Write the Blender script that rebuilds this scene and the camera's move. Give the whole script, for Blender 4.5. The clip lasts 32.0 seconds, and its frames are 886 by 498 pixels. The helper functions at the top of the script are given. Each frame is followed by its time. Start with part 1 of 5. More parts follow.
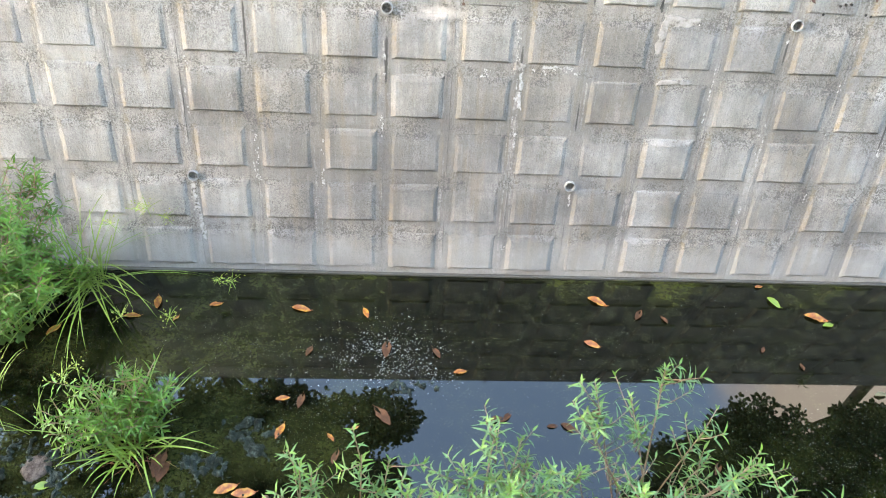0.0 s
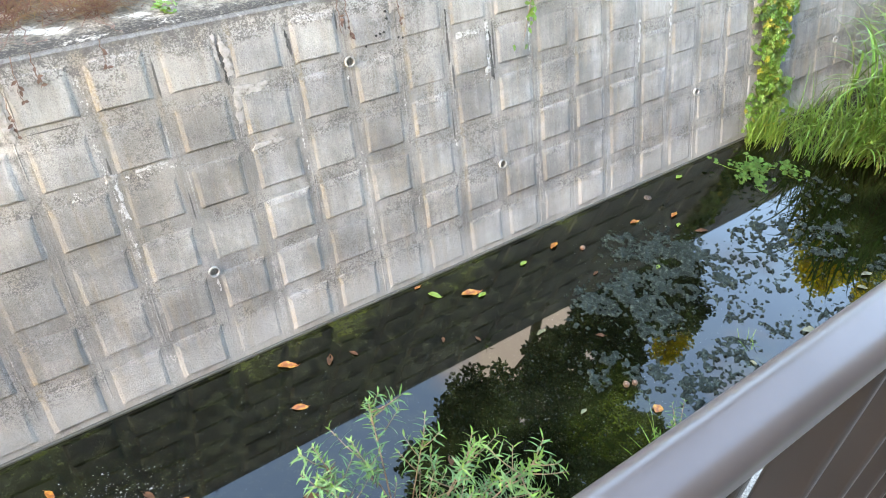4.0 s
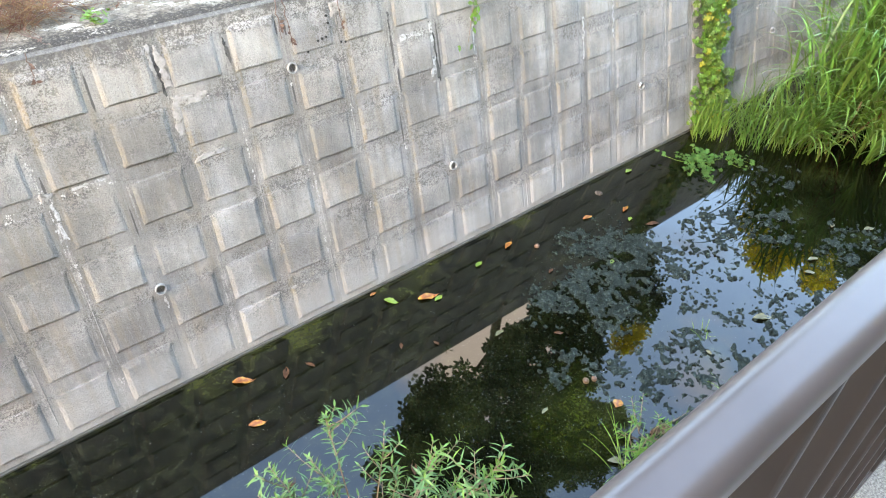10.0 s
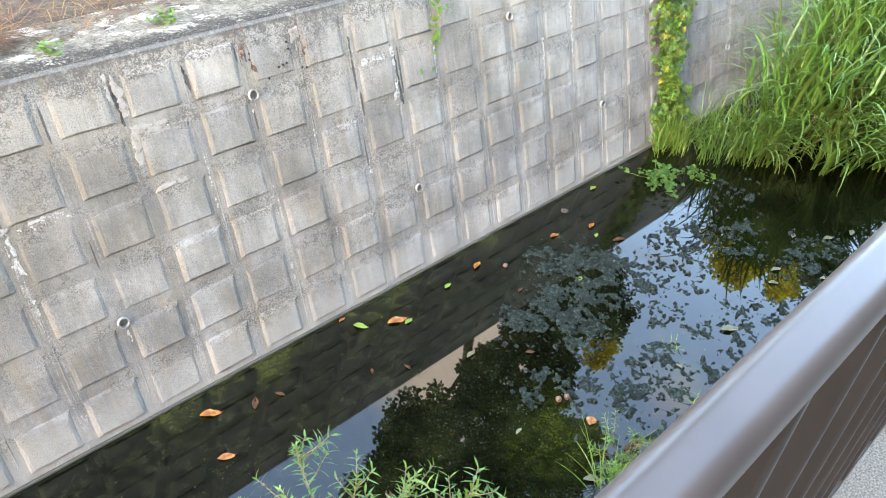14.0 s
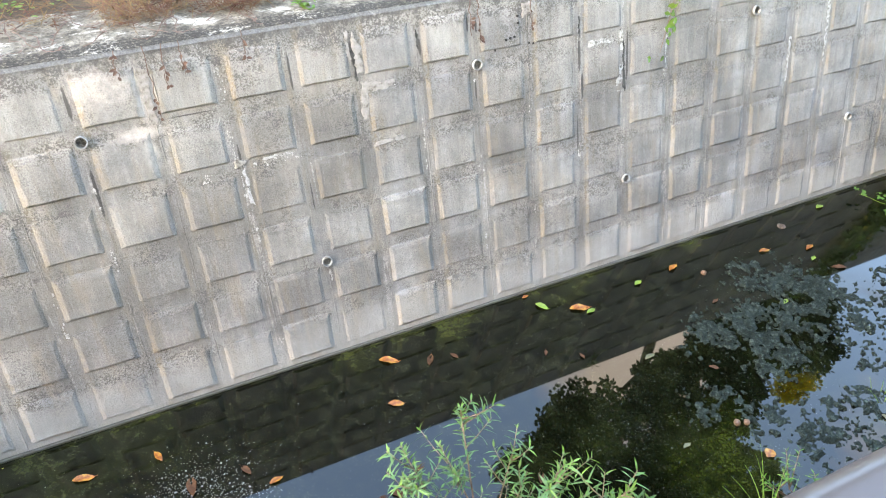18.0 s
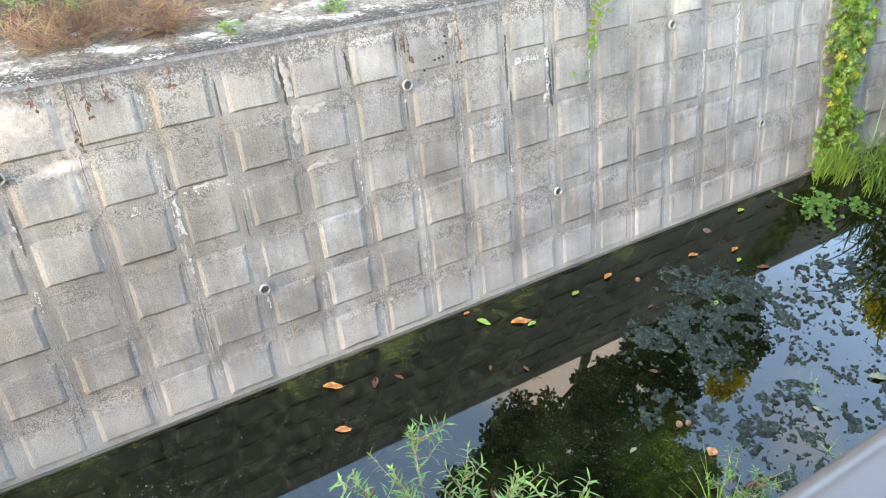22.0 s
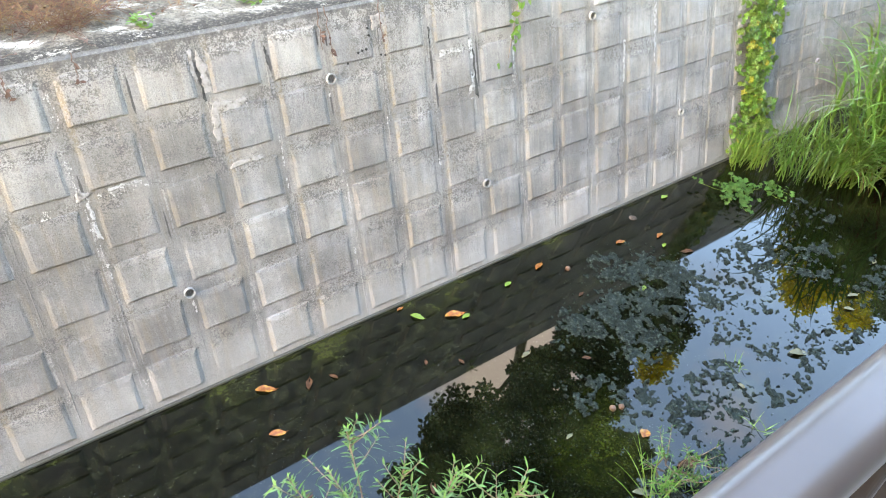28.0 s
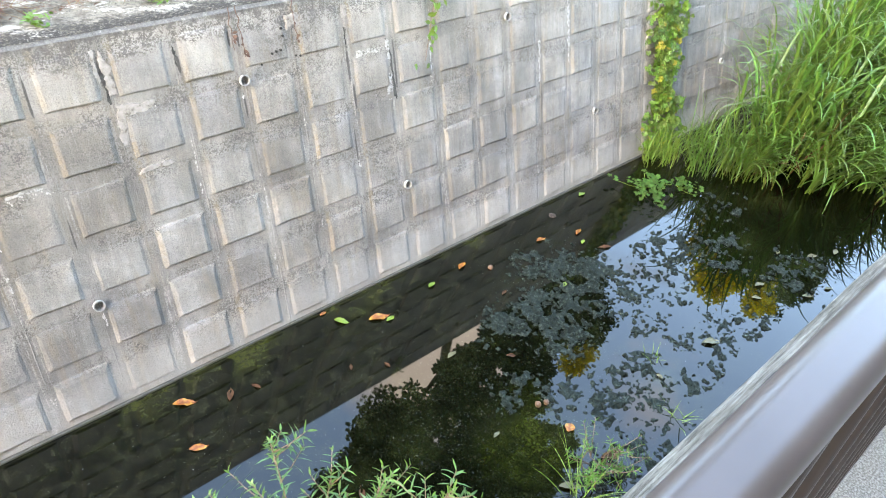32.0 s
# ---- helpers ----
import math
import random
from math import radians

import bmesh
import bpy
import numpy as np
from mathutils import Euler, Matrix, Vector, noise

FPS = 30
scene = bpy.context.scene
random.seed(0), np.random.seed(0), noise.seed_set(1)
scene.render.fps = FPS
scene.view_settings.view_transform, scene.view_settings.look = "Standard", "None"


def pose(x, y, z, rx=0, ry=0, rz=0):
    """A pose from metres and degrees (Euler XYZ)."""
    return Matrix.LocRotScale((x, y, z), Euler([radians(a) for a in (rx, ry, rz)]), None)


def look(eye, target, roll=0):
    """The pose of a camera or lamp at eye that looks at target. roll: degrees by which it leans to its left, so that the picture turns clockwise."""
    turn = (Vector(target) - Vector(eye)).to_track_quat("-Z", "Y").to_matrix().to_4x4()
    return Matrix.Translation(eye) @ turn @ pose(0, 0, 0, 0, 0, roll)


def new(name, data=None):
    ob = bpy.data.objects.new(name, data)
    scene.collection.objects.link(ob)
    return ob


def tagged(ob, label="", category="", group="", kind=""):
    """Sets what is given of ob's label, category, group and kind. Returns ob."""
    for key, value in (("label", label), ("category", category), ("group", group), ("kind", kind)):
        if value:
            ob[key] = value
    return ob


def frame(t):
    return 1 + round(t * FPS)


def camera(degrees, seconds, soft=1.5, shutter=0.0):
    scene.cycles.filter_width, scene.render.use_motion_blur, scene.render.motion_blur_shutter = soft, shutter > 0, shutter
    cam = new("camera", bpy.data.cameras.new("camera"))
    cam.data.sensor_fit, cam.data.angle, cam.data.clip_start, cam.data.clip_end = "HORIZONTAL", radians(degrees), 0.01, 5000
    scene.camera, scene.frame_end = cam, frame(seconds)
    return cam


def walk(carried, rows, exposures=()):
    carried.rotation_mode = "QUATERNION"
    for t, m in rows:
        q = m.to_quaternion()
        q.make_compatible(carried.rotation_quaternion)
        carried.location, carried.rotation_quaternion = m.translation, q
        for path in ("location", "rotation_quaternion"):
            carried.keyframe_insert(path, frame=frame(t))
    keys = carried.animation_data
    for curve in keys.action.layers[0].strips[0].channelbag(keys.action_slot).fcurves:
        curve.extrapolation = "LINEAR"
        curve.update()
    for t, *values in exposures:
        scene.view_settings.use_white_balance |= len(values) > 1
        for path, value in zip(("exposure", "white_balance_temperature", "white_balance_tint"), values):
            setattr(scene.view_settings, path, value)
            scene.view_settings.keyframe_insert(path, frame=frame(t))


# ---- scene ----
cam = camera(62.29, 32.0, 1.1)
ROWS = [
    (0.0, -0.919, -2.848, 3.120, 44.48, -3.52, -1.55),
    (0.5, -0.924, -2.842, 3.133, 42.34, -1.82, 0.53),
    (1.0, -0.925, -2.837, 3.143, 42.28, -1.34, -3.58),
    (1.5, -0.923, -2.828, 3.148, 43.82, -2.22, -13.77),
    (2.0, -0.915, -2.823, 3.155, 46.91, -2.27, -27.48),
    (2.5, -0.898, -2.826, 3.169, 48.93, -1.92, -36.32),
    (4.5, -0.835, -2.860, 3.220, 50.59, -3.41, -35.08),
    (5.0, -0.835, -2.851, 3.220, 50.33, -3.81, -33.25),
    (5.5, -0.833, -2.851, 3.213, 50.36, -3.55, -33.38),
    (6.0, -0.830, -2.840, 3.210, 50.58, -3.37, -35.20),
    (6.5, -0.808, -2.837, 3.205, 51.04, -3.21, -37.76),
    (7.0, -0.795, -2.836, 3.203, 51.35, -3.42, -40.50),
    (7.5, -0.774, -2.832, 3.202, 51.46, -3.79, -42.68),
    (8.0, -0.774, -2.830, 3.207, 51.37, -3.95, -43.34),
    (8.5, -0.780, -2.833, 3.209, 51.07, -3.78, -42.60),
    (9.0, -0.785, -2.833, 3.209, 50.78, -3.46, -41.59),
    (9.5, -0.787, -2.832, 3.207, 50.63, -3.17, -40.82),
    (10.0, -0.791, -2.831, 3.206, 50.61, -3.03, -40.26),
    (10.5, -0.793, -2.834, 3.208, 50.73, -2.94, -40.26),
    (11.0, -0.786, -2.834, 3.209, 50.91, -2.88, -40.67),
    (11.5, -0.781, -2.833, 3.209, 51.14, -2.81, -41.19),
    (12.0, -0.778, -2.831, 3.209, 51.49, -2.69, -41.88),
    (12.5, -0.773, -2.829, 3.208, 51.85, -2.66, -42.69),
    (13.0, -0.767, -2.834, 3.209, 52.19, -2.81, -43.16),
    (13.5, -0.769, -2.827, 3.205, 52.42, -3.17, -43.19),
    (15.5, -0.778, -2.828, 3.201, 52.29, -2.11, -43.52),
    (16.0, -0.779, -2.831, 3.202, 52.32, -2.37, -42.08),
    (16.5, -0.792, -2.830, 3.203, 52.11, -2.87, -37.30),
    (17.0, -0.812, -2.835, 3.204, 51.40, -2.51, -30.04),
    (17.5, -0.798, -2.837, 3.204, 50.58, -2.17, -25.73),
    (18.0, -0.783, -2.840, 3.204, 50.23, -1.25, -25.52),
    (18.5, -0.772, -2.837, 3.209, 50.52, -0.62, -29.22),
    (19.0, -0.760, -2.823, 3.208, 51.34, -0.90, -34.64),
    (19.5, -0.769, -2.812, 3.201, 52.18, -1.59, -38.66),
    (20.0, -0.787, -2.813, 3.197, 52.62, -2.71, -40.45),
    (20.5, -0.780, -2.799, 3.191, 52.93, -3.77, -40.36),
    (21.0, -0.795, -2.796, 3.196, 52.80, -3.57, -37.11),
    (21.5, -0.809, -2.807, 3.202, 52.35, -2.74, -32.79),
    (22.0, -0.807, -2.819, 3.200, 51.91, -2.16, -31.45),
    (22.5, -0.791, -2.824, 3.199, 51.63, -1.63, -33.27),
    (23.0, -0.779, -2.827, 3.202, 51.61, -1.51, -35.57),
    (23.5, -0.775, -2.817, 3.199, 51.62, -1.86, -36.57),
    (24.0, -0.778, -2.811, 3.192, 51.49, -2.37, -35.94),
    (24.5, -0.785, -2.810, 3.189, 51.32, -2.90, -34.75),
    (25.0, -0.792, -2.807, 3.184, 51.20, -2.99, -33.94),
    (25.5, -0.794, -2.807, 3.182, 51.17, -2.90, -34.47),
    (27.5, -0.798, -2.802, 3.174, 51.48, -3.74, -36.00),
    (28.0, -0.785, -2.806, 3.169, 51.90, -3.78, -36.86),
    (28.5, -0.783, -2.807, 3.175, 52.05, -3.95, -37.75),
    (29.0, -0.775, -2.811, 3.180, 52.12, -4.12, -38.54),
    (29.5, -0.769, -2.809, 3.182, 52.14, -4.23, -39.01),
    (30.0, -0.767, -2.809, 3.180, 52.10, -4.25, -39.41),
    (30.5, -0.764, -2.802, 3.179, 51.94, -4.56, -40.08),
    (31.0, -0.762, -2.799, 3.175, 51.88, -5.08, -41.03),
    (31.5, -0.763, -2.789, 3.169, 52.00, -5.71, -41.95),
    (32.0, -0.765, -2.789, 3.165, 52.37, -6.19, -42.59),
]
walk(cam, [(t, pose(x, y, z, rx, ry, rz)) for t, x, y, z, rx, ry, rz in ROWS],
     ((0.0, 2.02, 8700, 8), (2.0, 2.05, 8800, 9), (5.0, 2.05, 8800, 9), (16.0, 2.08, 8800, 9), (18.0, 1.99, 8800, 9), (20.0, 2.03, 8800, 9), (22.0, 2.0, 8800, 9), (25.0, 2.03, 8800, 9), (32.0, 2.1, 8800, 9)))

# ---- light ----
SUN_ELEV, SUN_AZ = 30.0, 256.0      # degrees; a veiled sun stands upstream
world = bpy.data.worlds.new("evening_sky")
scene.world = world
world.use_nodes = True
wn = world.node_tree
sky = wn.nodes.new("ShaderNodeTexSky")
sky.sky_type, sky.sun_disc = "NISHITA", False
sky.sun_elevation, sky.sun_rotation = radians(SUN_ELEV), radians(SUN_AZ)
sky.air_density, sky.dust_density, sky.ozone_density = 1.0, 0.4, 3.0
wn.nodes["Background"].inputs["Strength"].default_value = 1.15
# thin evening clouds over the whole sky
ray_dir = wn.nodes.new("ShaderNodeTexCoord").outputs["Generated"]
cloud_map = wn.nodes.new("ShaderNodeMapping")
cloud_map.inputs["Scale"].default_value = (1.6, 1.6, 4.0)
wn.links.new(ray_dir, cloud_map.inputs["Vector"])
cloud_noise = wn.nodes.new("ShaderNodeTexNoise")
for key, value in (("Scale", 3.2), ("Detail", 7.0), ("Roughness", 0.62)):
    cloud_noise.inputs[key].default_value = value
wn.links.new(cloud_map.outputs[0], cloud_noise.inputs["Vector"])
cloud_ramp = wn.nodes.new("ShaderNodeValToRGB")
cloud_ramp.color_ramp.elements[0].position, cloud_ramp.color_ramp.elements[1].position = 0.6, 0.82
cloud_ramp.color_ramp.elements[1].color = (0.75, 0.75, 0.75, 1)
wn.links.new(cloud_noise.outputs[0], cloud_ramp.inputs[0])
cloud_mix = wn.nodes.new("ShaderNodeMix")
cloud_mix.data_type = "RGBA"
cloud_mix.inputs[7].default_value = (0.62, 0.52, 0.46, 1)
wn.links.new(cloud_ramp.outputs[0], cloud_mix.inputs[0])
wn.links.new(sky.outputs[0], cloud_mix.inputs[6])
sky_colour = cloud_mix.outputs[2]
# two sunlit evening clouds over the far bank (direction, cosine of the rim and of the core)
for direction, rim, core, dense in (((0.515, 0.465, 0.720), 0.990, 0.9985, 0.85), ((0.685, 0.247, 0.685), 0.9972, 0.9999, 0.3)):
    dot = wn.nodes.new("ShaderNodeVectorMath")
    dot.operation = "DOT_PRODUCT"
    dot.inputs[1].default_value = Vector(direction).normalized()
    wn.links.new(ray_dir, dot.inputs[0])
    puff = wn.nodes.new("ShaderNodeMath")
    puff.operation = "MULTIPLY_ADD"
    puff.inputs[1].default_value = 0.016
    wn.links.new(cloud_noise.outputs[0], puff.inputs[0])
    wn.links.new(dot.outputs["Value"], puff.inputs[2])
    bank = wn.nodes.new("ShaderNodeMapRange")
    for key, value in (("From Min", rim + 0.008), ("From Max", core + 0.008), ("To Max", dense)):
        bank.inputs[key].default_value = value
    wn.links.new(puff.outputs[0], bank.inputs["Value"])
    cloud = wn.nodes.new("ShaderNodeMix")
    cloud.data_type = "RGBA"
    cloud.inputs[7].default_value = (2.1, 1.9, 1.84, 1)
    wn.links.new(bank.outputs[0], cloud.inputs[0])
    wn.links.new(sky_colour, cloud.inputs[6])
    sky_colour = cloud.outputs[2]
wn.links.new(sky_colour, wn.nodes["Background"].inputs["Color"])
sun_data = bpy.data.lights.new("sun", "SUN")
sun_data.energy, sun_data.angle, sun_data.color = 0.9, radians(38), (1.0, 0.64, 0.34)
sun = new("sun", sun_data)
sun.matrix_world = look((-19.4, -4.85, 12.5), (0, 0, 1))

# ---- plan (metres; water at z = 0, foot of the far wall on y = 0) ----
PITCH, ROW = 1 / 3, 0.2991         # panel pitch along the wall and up its slope
BATTER = radians(15.37)
V_WATER, V_TOP = 0.040, 6.168
SB, CB = math.sin(BATTER), math.cos(BATTER)
TOP_Z = (V_TOP - V_WATER) * ROW * CB
TOP_Y = (V_TOP - V_WATER) * ROW * SB
WALL_X0, WALL_X1 = -14.0, 40.0
WALK_Z = 1.47
NEAR_Y = -2.39                     # edge of the near bank over the water
rng = random.Random(5)


def on_wall(u, v, out=0.0):
    """A point of the far wall's face, out metres proud of it."""
    s = (v - V_WATER) * ROW
    return Vector((u * PITCH, s * SB - out * CB, s * CB + out * SB))


WALL_TURN = Matrix(((1, 0, 0, 0), (0, CB, SB, 0), (0, -SB, CB, 0), (0, 0, 0, 1)))


def wall_pose(u, v, out=0.0):
    """Local x along the wall, local z up its slope, local -y out of it."""
    return Matrix.Translation(on_wall(u, v, out)) @ WALL_TURN


# ---- materials ----
def nodes_of(name):
    m = bpy.data.materials.new(name)
    m.use_nodes = True
    nt = m.node_tree
    return m, nt, nt.nodes["Principled BSDF"]


def add(nt, kind, **values):
    n = nt.nodes.new("ShaderNode" + kind)
    for k, v in values.items():
        n.inputs[k.replace("_", " ")].default_value = v
    return n


def ramp(nt, fac, stops):
    n = nt.nodes.new("ShaderNodeValToRGB")
    el = n.color_ramp.elements
    el.remove(el[1])
    for i, (p, c) in enumerate(stops):
        e = el[0] if i == 0 else el.new(p)
        e.position = p
        e.color = (c, c, c, 1) if isinstance(c, (int, float)) else (*c, 1)
    nt.links.new(fac, n.inputs[0])
    return n.outputs[0]


def mix(nt, fac, a, b, blend="MIX"):
    n = nt.nodes.new("ShaderNodeMix")
    n.data_type, n.blend_type = "RGBA", blend
    for i, v in ((0, fac), (6, a), (7, b)):
        if isinstance(v, bpy.types.NodeSocket):
            nt.links.new(v, n.inputs[i])
        else:
            n.inputs[i].default_value = v if i == 0 else (*v, 1)
    return n.outputs[2]


def math_node(nt, op, a, b=0.0):
    n = nt.nodes.new("ShaderNodeMath")
    n.operation = op
    for i, v in ((0, a), (1, b)):
        if isinstance(v, bpy.types.NodeSocket):
            nt.links.new(v, n.inputs[i])
        else:
            n.inputs[i].default_value = v
    return n.outputs[0]


def noise_tex(nt, vec, scale, detail=4, rough=0.55, distort=0.0):
    n = add(nt, "TexNoise", Scale=scale, Detail=detail, Roughness=rough, Distortion=distort)
    nt.links.new(vec, n.inputs["Vector"])
    return n.outputs[0]


def stretched(nt, vec, sx, sy, sz):
    n = nt.nodes.new("ShaderNodeMapping")
    n.inputs["Scale"].default_value = (sx, sy, sz)
    nt.links.new(vec, n.inputs["Vector"])
    return n.outputs[0]


def place(nt):
    return nt.nodes.new("ShaderNodeNewGeometry").outputs["Position"]


def bump(nt, bsdf, height, strength, distance):
    b = add(nt, "Bump", Strength=strength, Distance=distance)
    nt.links.new(height, b.inputs["Height"])
    nt.links.new(b.outputs[0], bsdf.inputs["Normal"])


def stains(nt, p, spots):
    """A soft mask of ellipses (u, v, half width, half height) in the wall's panel grid, for stains and lime."""
    total = None
    for u, v, ru, rv in spots:
        m = nt.nodes.new("ShaderNodeMapping")
        zc, ky = (v - V_WATER) * ROW * CB, 1 / (rv * ROW * CB)
        m.inputs["Scale"].default_value = (1 / (ru * PITCH), 0, ky)
        m.inputs["Location"].default_value = (-u / ru, 0, -zc * ky)
        nt.links.new(p, m.inputs["Vector"])
        d = nt.nodes.new("ShaderNodeVectorMath")
        d.operation = "LENGTH"
        nt.links.new(m.outputs[0], d.inputs[0])
        total = d.outputs["Value"] if total is None else math_node(nt, "MINIMUM", total, d.outputs["Value"])
    return total


def near_spots(nt, dist, rough, lo=0.75, hi=1.15):
    """1 inside the spots, 0 outside, with the outline broken up by a noise."""
    d = math_node(nt, "ADD", dist, math_node(nt, "MULTIPLY", math_node(nt, "SUBTRACT", rough, 0.5), 2.2))
    return ramp(nt, math_node(nt, "MULTIPLY", d, 0.5), [(lo * 0.5, 1.0), (hi * 0.5, 0.0)])


LIME_SPOTS = [(-2.6, 5.75, 0.5, 0.35), (-2.1, 5.6, 0.09, 0.6), (-2.2, 4.98, 0.4, 0.12), (-2.15, 4.6, 0.1, 0.3), (-6.9, 5.6, 0.7, 0.5), (-8.2, 5.4, 0.5, 0.7),
              (9.3, 5.5, 0.4, 0.3)]
DARK_SPOTS = [(-3.6, 2.4, 1.7, 0.8), (-1.3, 3.3, 1.5, 0.9), (0.4, 3.5, 0.6, 0.55), (0.2, 4.6, 0.6, 0.5), (-5.4, 3.3, 1.2, 0.5), (5.5, 3.6, 0.5, 0.7), (7.6, 4.6, 0.7, 0.8),
              (2.8, 1.6, 1.6, 0.3), (6.4, 1.4, 1.5, 0.35), (8.8, 2.6, 1.2, 0.7), (-0.4, 1.6, 1.6, 0.3)]


CRACKS = [(-0.02, 5.5, 0.02, 0.36), (0.94, 5.6, 0.025, 0.25), (2.05, 5.55, 0.03, 0.22), (2.9, 5.75, 0.025, 0.16), (3.05, 5.7, 0.02, 0.13), (2.97, 4.6, 0.02, 0.25), (5.0, 4.8, 0.03, 0.4), (5.06, 4.2, 0.03, 0.3), (6.02, 4.6, 0.025, 0.6)]
CRACKS_LOW = [(-2.0, 5.5, 0.02, 0.3), (-1.88, 5.6, 0.012, 0.3), (-3.0, 5.6, 0.03, 0.3), (-1.5, 5.12, 0.4, 0.012), (-0.98, 4.3, 0.02, 0.2), (-0.02, 3.3, 0.015, 0.3), (-5.0, 4.6, 0.02, 0.6), (4.95, 3.2, 0.018, 0.5), (-2.98, 4.2, 0.03, 0.5)]


def concrete_wall():
    m, nt, b = nodes_of("weathered_concrete")
    p = place(nt)
    big = noise_tex(nt, p, 1.1, 6, 0.65)
    col = ramp(nt, big, [(0.3, (0.24, 0.216, 0.188)), (0.5, (0.315, 0.288, 0.254)), (0.7, (0.38, 0.35, 0.31))])
    rnd = nt.nodes.new("ShaderNodeObjectInfo").outputs["Random"]
    col = mix(nt, 0.5, col, ramp(nt, rnd, [(0, 0.4), (0.5, 0.5), (1, 0.6)]), "OVERLAY")
    mid = noise_tex(nt, p, 7, 5, 0.65)
    blot = noise_tex(nt, p, 26, 6, 0.75)
    fine = noise_tex(nt, p, 110, 5, 0.8)
    grit = noise_tex(nt, p, 190, 3, 0.7)
    col = mix(nt, 0.7, col, ramp(nt, blot, [(0.3, 0.3), (0.5, 0.51), (0.7, 0.7)]), "OVERLAY")
    col = mix(nt, 0.75, col, ramp(nt, fine, [(0.3, 0.22), (0.5, 0.51), (0.7, 0.76)]), "OVERLAY")
    soft = noise_tex(nt, stretched(nt, p, 1, 1, 0.55), 4.5, 4, 0.55)
    col = mix(nt, 0.8, col, ramp(nt, soft, [(0.32, 0.32), (0.5, 0.5), (0.68, 0.68)]), "OVERLAY")
    tint = noise_tex(nt, p, 3.3, 6, 0.7)
    col = mix(nt, 0.6, col, ramp(nt, tint, [(0.34, (0.4, 0.42, 0.47)), (0.5, (0.5, 0.5, 0.5)), (0.66, (0.6, 0.55, 0.5))]), "OVERLAY")
    # place in the panel grid
    sep = nt.nodes.new("ShaderNodeSeparateXYZ")
    nt.links.new(p, sep.inputs[0])
    v = math_node(nt, "ADD", math_node(nt, "MULTIPLY", sep.outputs[2], 1 / (ROW * CB)), V_WATER)
    row = math_node(nt, "FRACT", math_node(nt, "ADD", v, 0.45))
    colm = math_node(nt, "FRACT", math_node(nt, "ADD", math_node(nt, "MULTIPLY", sep.outputs[0], 1 / PITCH), 20.5))
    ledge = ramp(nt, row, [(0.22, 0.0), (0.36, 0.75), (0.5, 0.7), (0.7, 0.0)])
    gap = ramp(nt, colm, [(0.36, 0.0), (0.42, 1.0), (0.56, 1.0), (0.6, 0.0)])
    # the upper courses are bleached and limed
    high = math_node(nt, "MULTIPLY", ramp(nt, math_node(nt, "MULTIPLY", v, 0.1), [(0.36, 0.0), (0.6, 0.5)]), ramp(nt, tint, [(0.36, 0.1), (0.58, 1.0)]))
    col = mix(nt, high, col, (0.38, 0.355, 0.322))
    # old damp stains
    dark = near_spots(nt, stains(nt, p, DARK_SPOTS), mid, 0.4, 1.5)
    col = mix(nt, math_node(nt, "MULTIPLY", dark, 0.5), col, (0.13, 0.112, 0.09))
    # runs of dirt and of lime, mostly down the grooves
    streak = noise_tex(nt, stretched(nt, p, 16, 1, 0.9), 1.0, 7, 0.7, 0.3)
    run = math_node(nt, "MULTIPLY", ramp(nt, streak, [(0.44, 0), (0.6, 0.6)]), math_node(nt, "ADD", 0.45, math_node(nt, "MULTIPLY", gap, 0.5)))
    col = mix(nt, run, col, (0.125, 0.11, 0.092))
    streak2 = noise_tex(nt, stretched(nt, p, 26, 3, 1.6), 1.0, 6, 0.75, 0.5)
    white = math_node(nt, "MULTIPLY", ramp(nt, streak2, [(0.53, 0), (0.6, 0.65)]), math_node(nt, "MULTIPLY", ramp(nt, blot, [(0.44, 0.0), (0.54, 1.0)]), math_node(nt, "ADD", 0.35, math_node(nt, "MULTIPLY", gap, 0.65))))
    col = mix(nt, white, col, (0.5, 0.452, 0.4))
    rust = noise_tex(nt, stretched(nt, p, 11, 2, 1.6), 1.4, 4, 0.5)
    col = mix(nt, ramp(nt, rust, [(0.56, 0), (0.7, 0.3)]), col, (0.28, 0.195, 0.105))
    # black lichen specks; thickest on the ledges over each panel, where they paint in shade
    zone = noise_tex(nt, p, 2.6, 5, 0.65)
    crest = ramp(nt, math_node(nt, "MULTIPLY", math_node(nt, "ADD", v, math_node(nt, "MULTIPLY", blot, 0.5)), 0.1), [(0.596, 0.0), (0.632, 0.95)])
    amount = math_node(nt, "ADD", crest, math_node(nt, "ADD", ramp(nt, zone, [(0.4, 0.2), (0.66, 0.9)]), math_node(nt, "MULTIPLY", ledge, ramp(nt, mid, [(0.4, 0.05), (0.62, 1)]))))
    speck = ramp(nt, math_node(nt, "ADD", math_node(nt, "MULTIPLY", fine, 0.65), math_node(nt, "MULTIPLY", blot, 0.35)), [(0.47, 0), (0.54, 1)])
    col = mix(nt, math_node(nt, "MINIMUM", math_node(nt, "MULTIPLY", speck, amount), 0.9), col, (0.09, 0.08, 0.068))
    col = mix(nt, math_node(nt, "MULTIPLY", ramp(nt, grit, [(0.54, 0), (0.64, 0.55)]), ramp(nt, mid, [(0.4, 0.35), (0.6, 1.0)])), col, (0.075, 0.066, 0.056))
    col = mix(nt, ramp(nt, grit, [(0.3, 0.25), (0.4, 0.0)]), col, (0.46, 0.42, 0.372))
    # rusty wash down each panel's upstream flank, painted in for the warm low sunlight
    side = ramp(nt, colm, [(0.555, 0), (0.6, 1), (0.655, 1), (0.69, 0)])
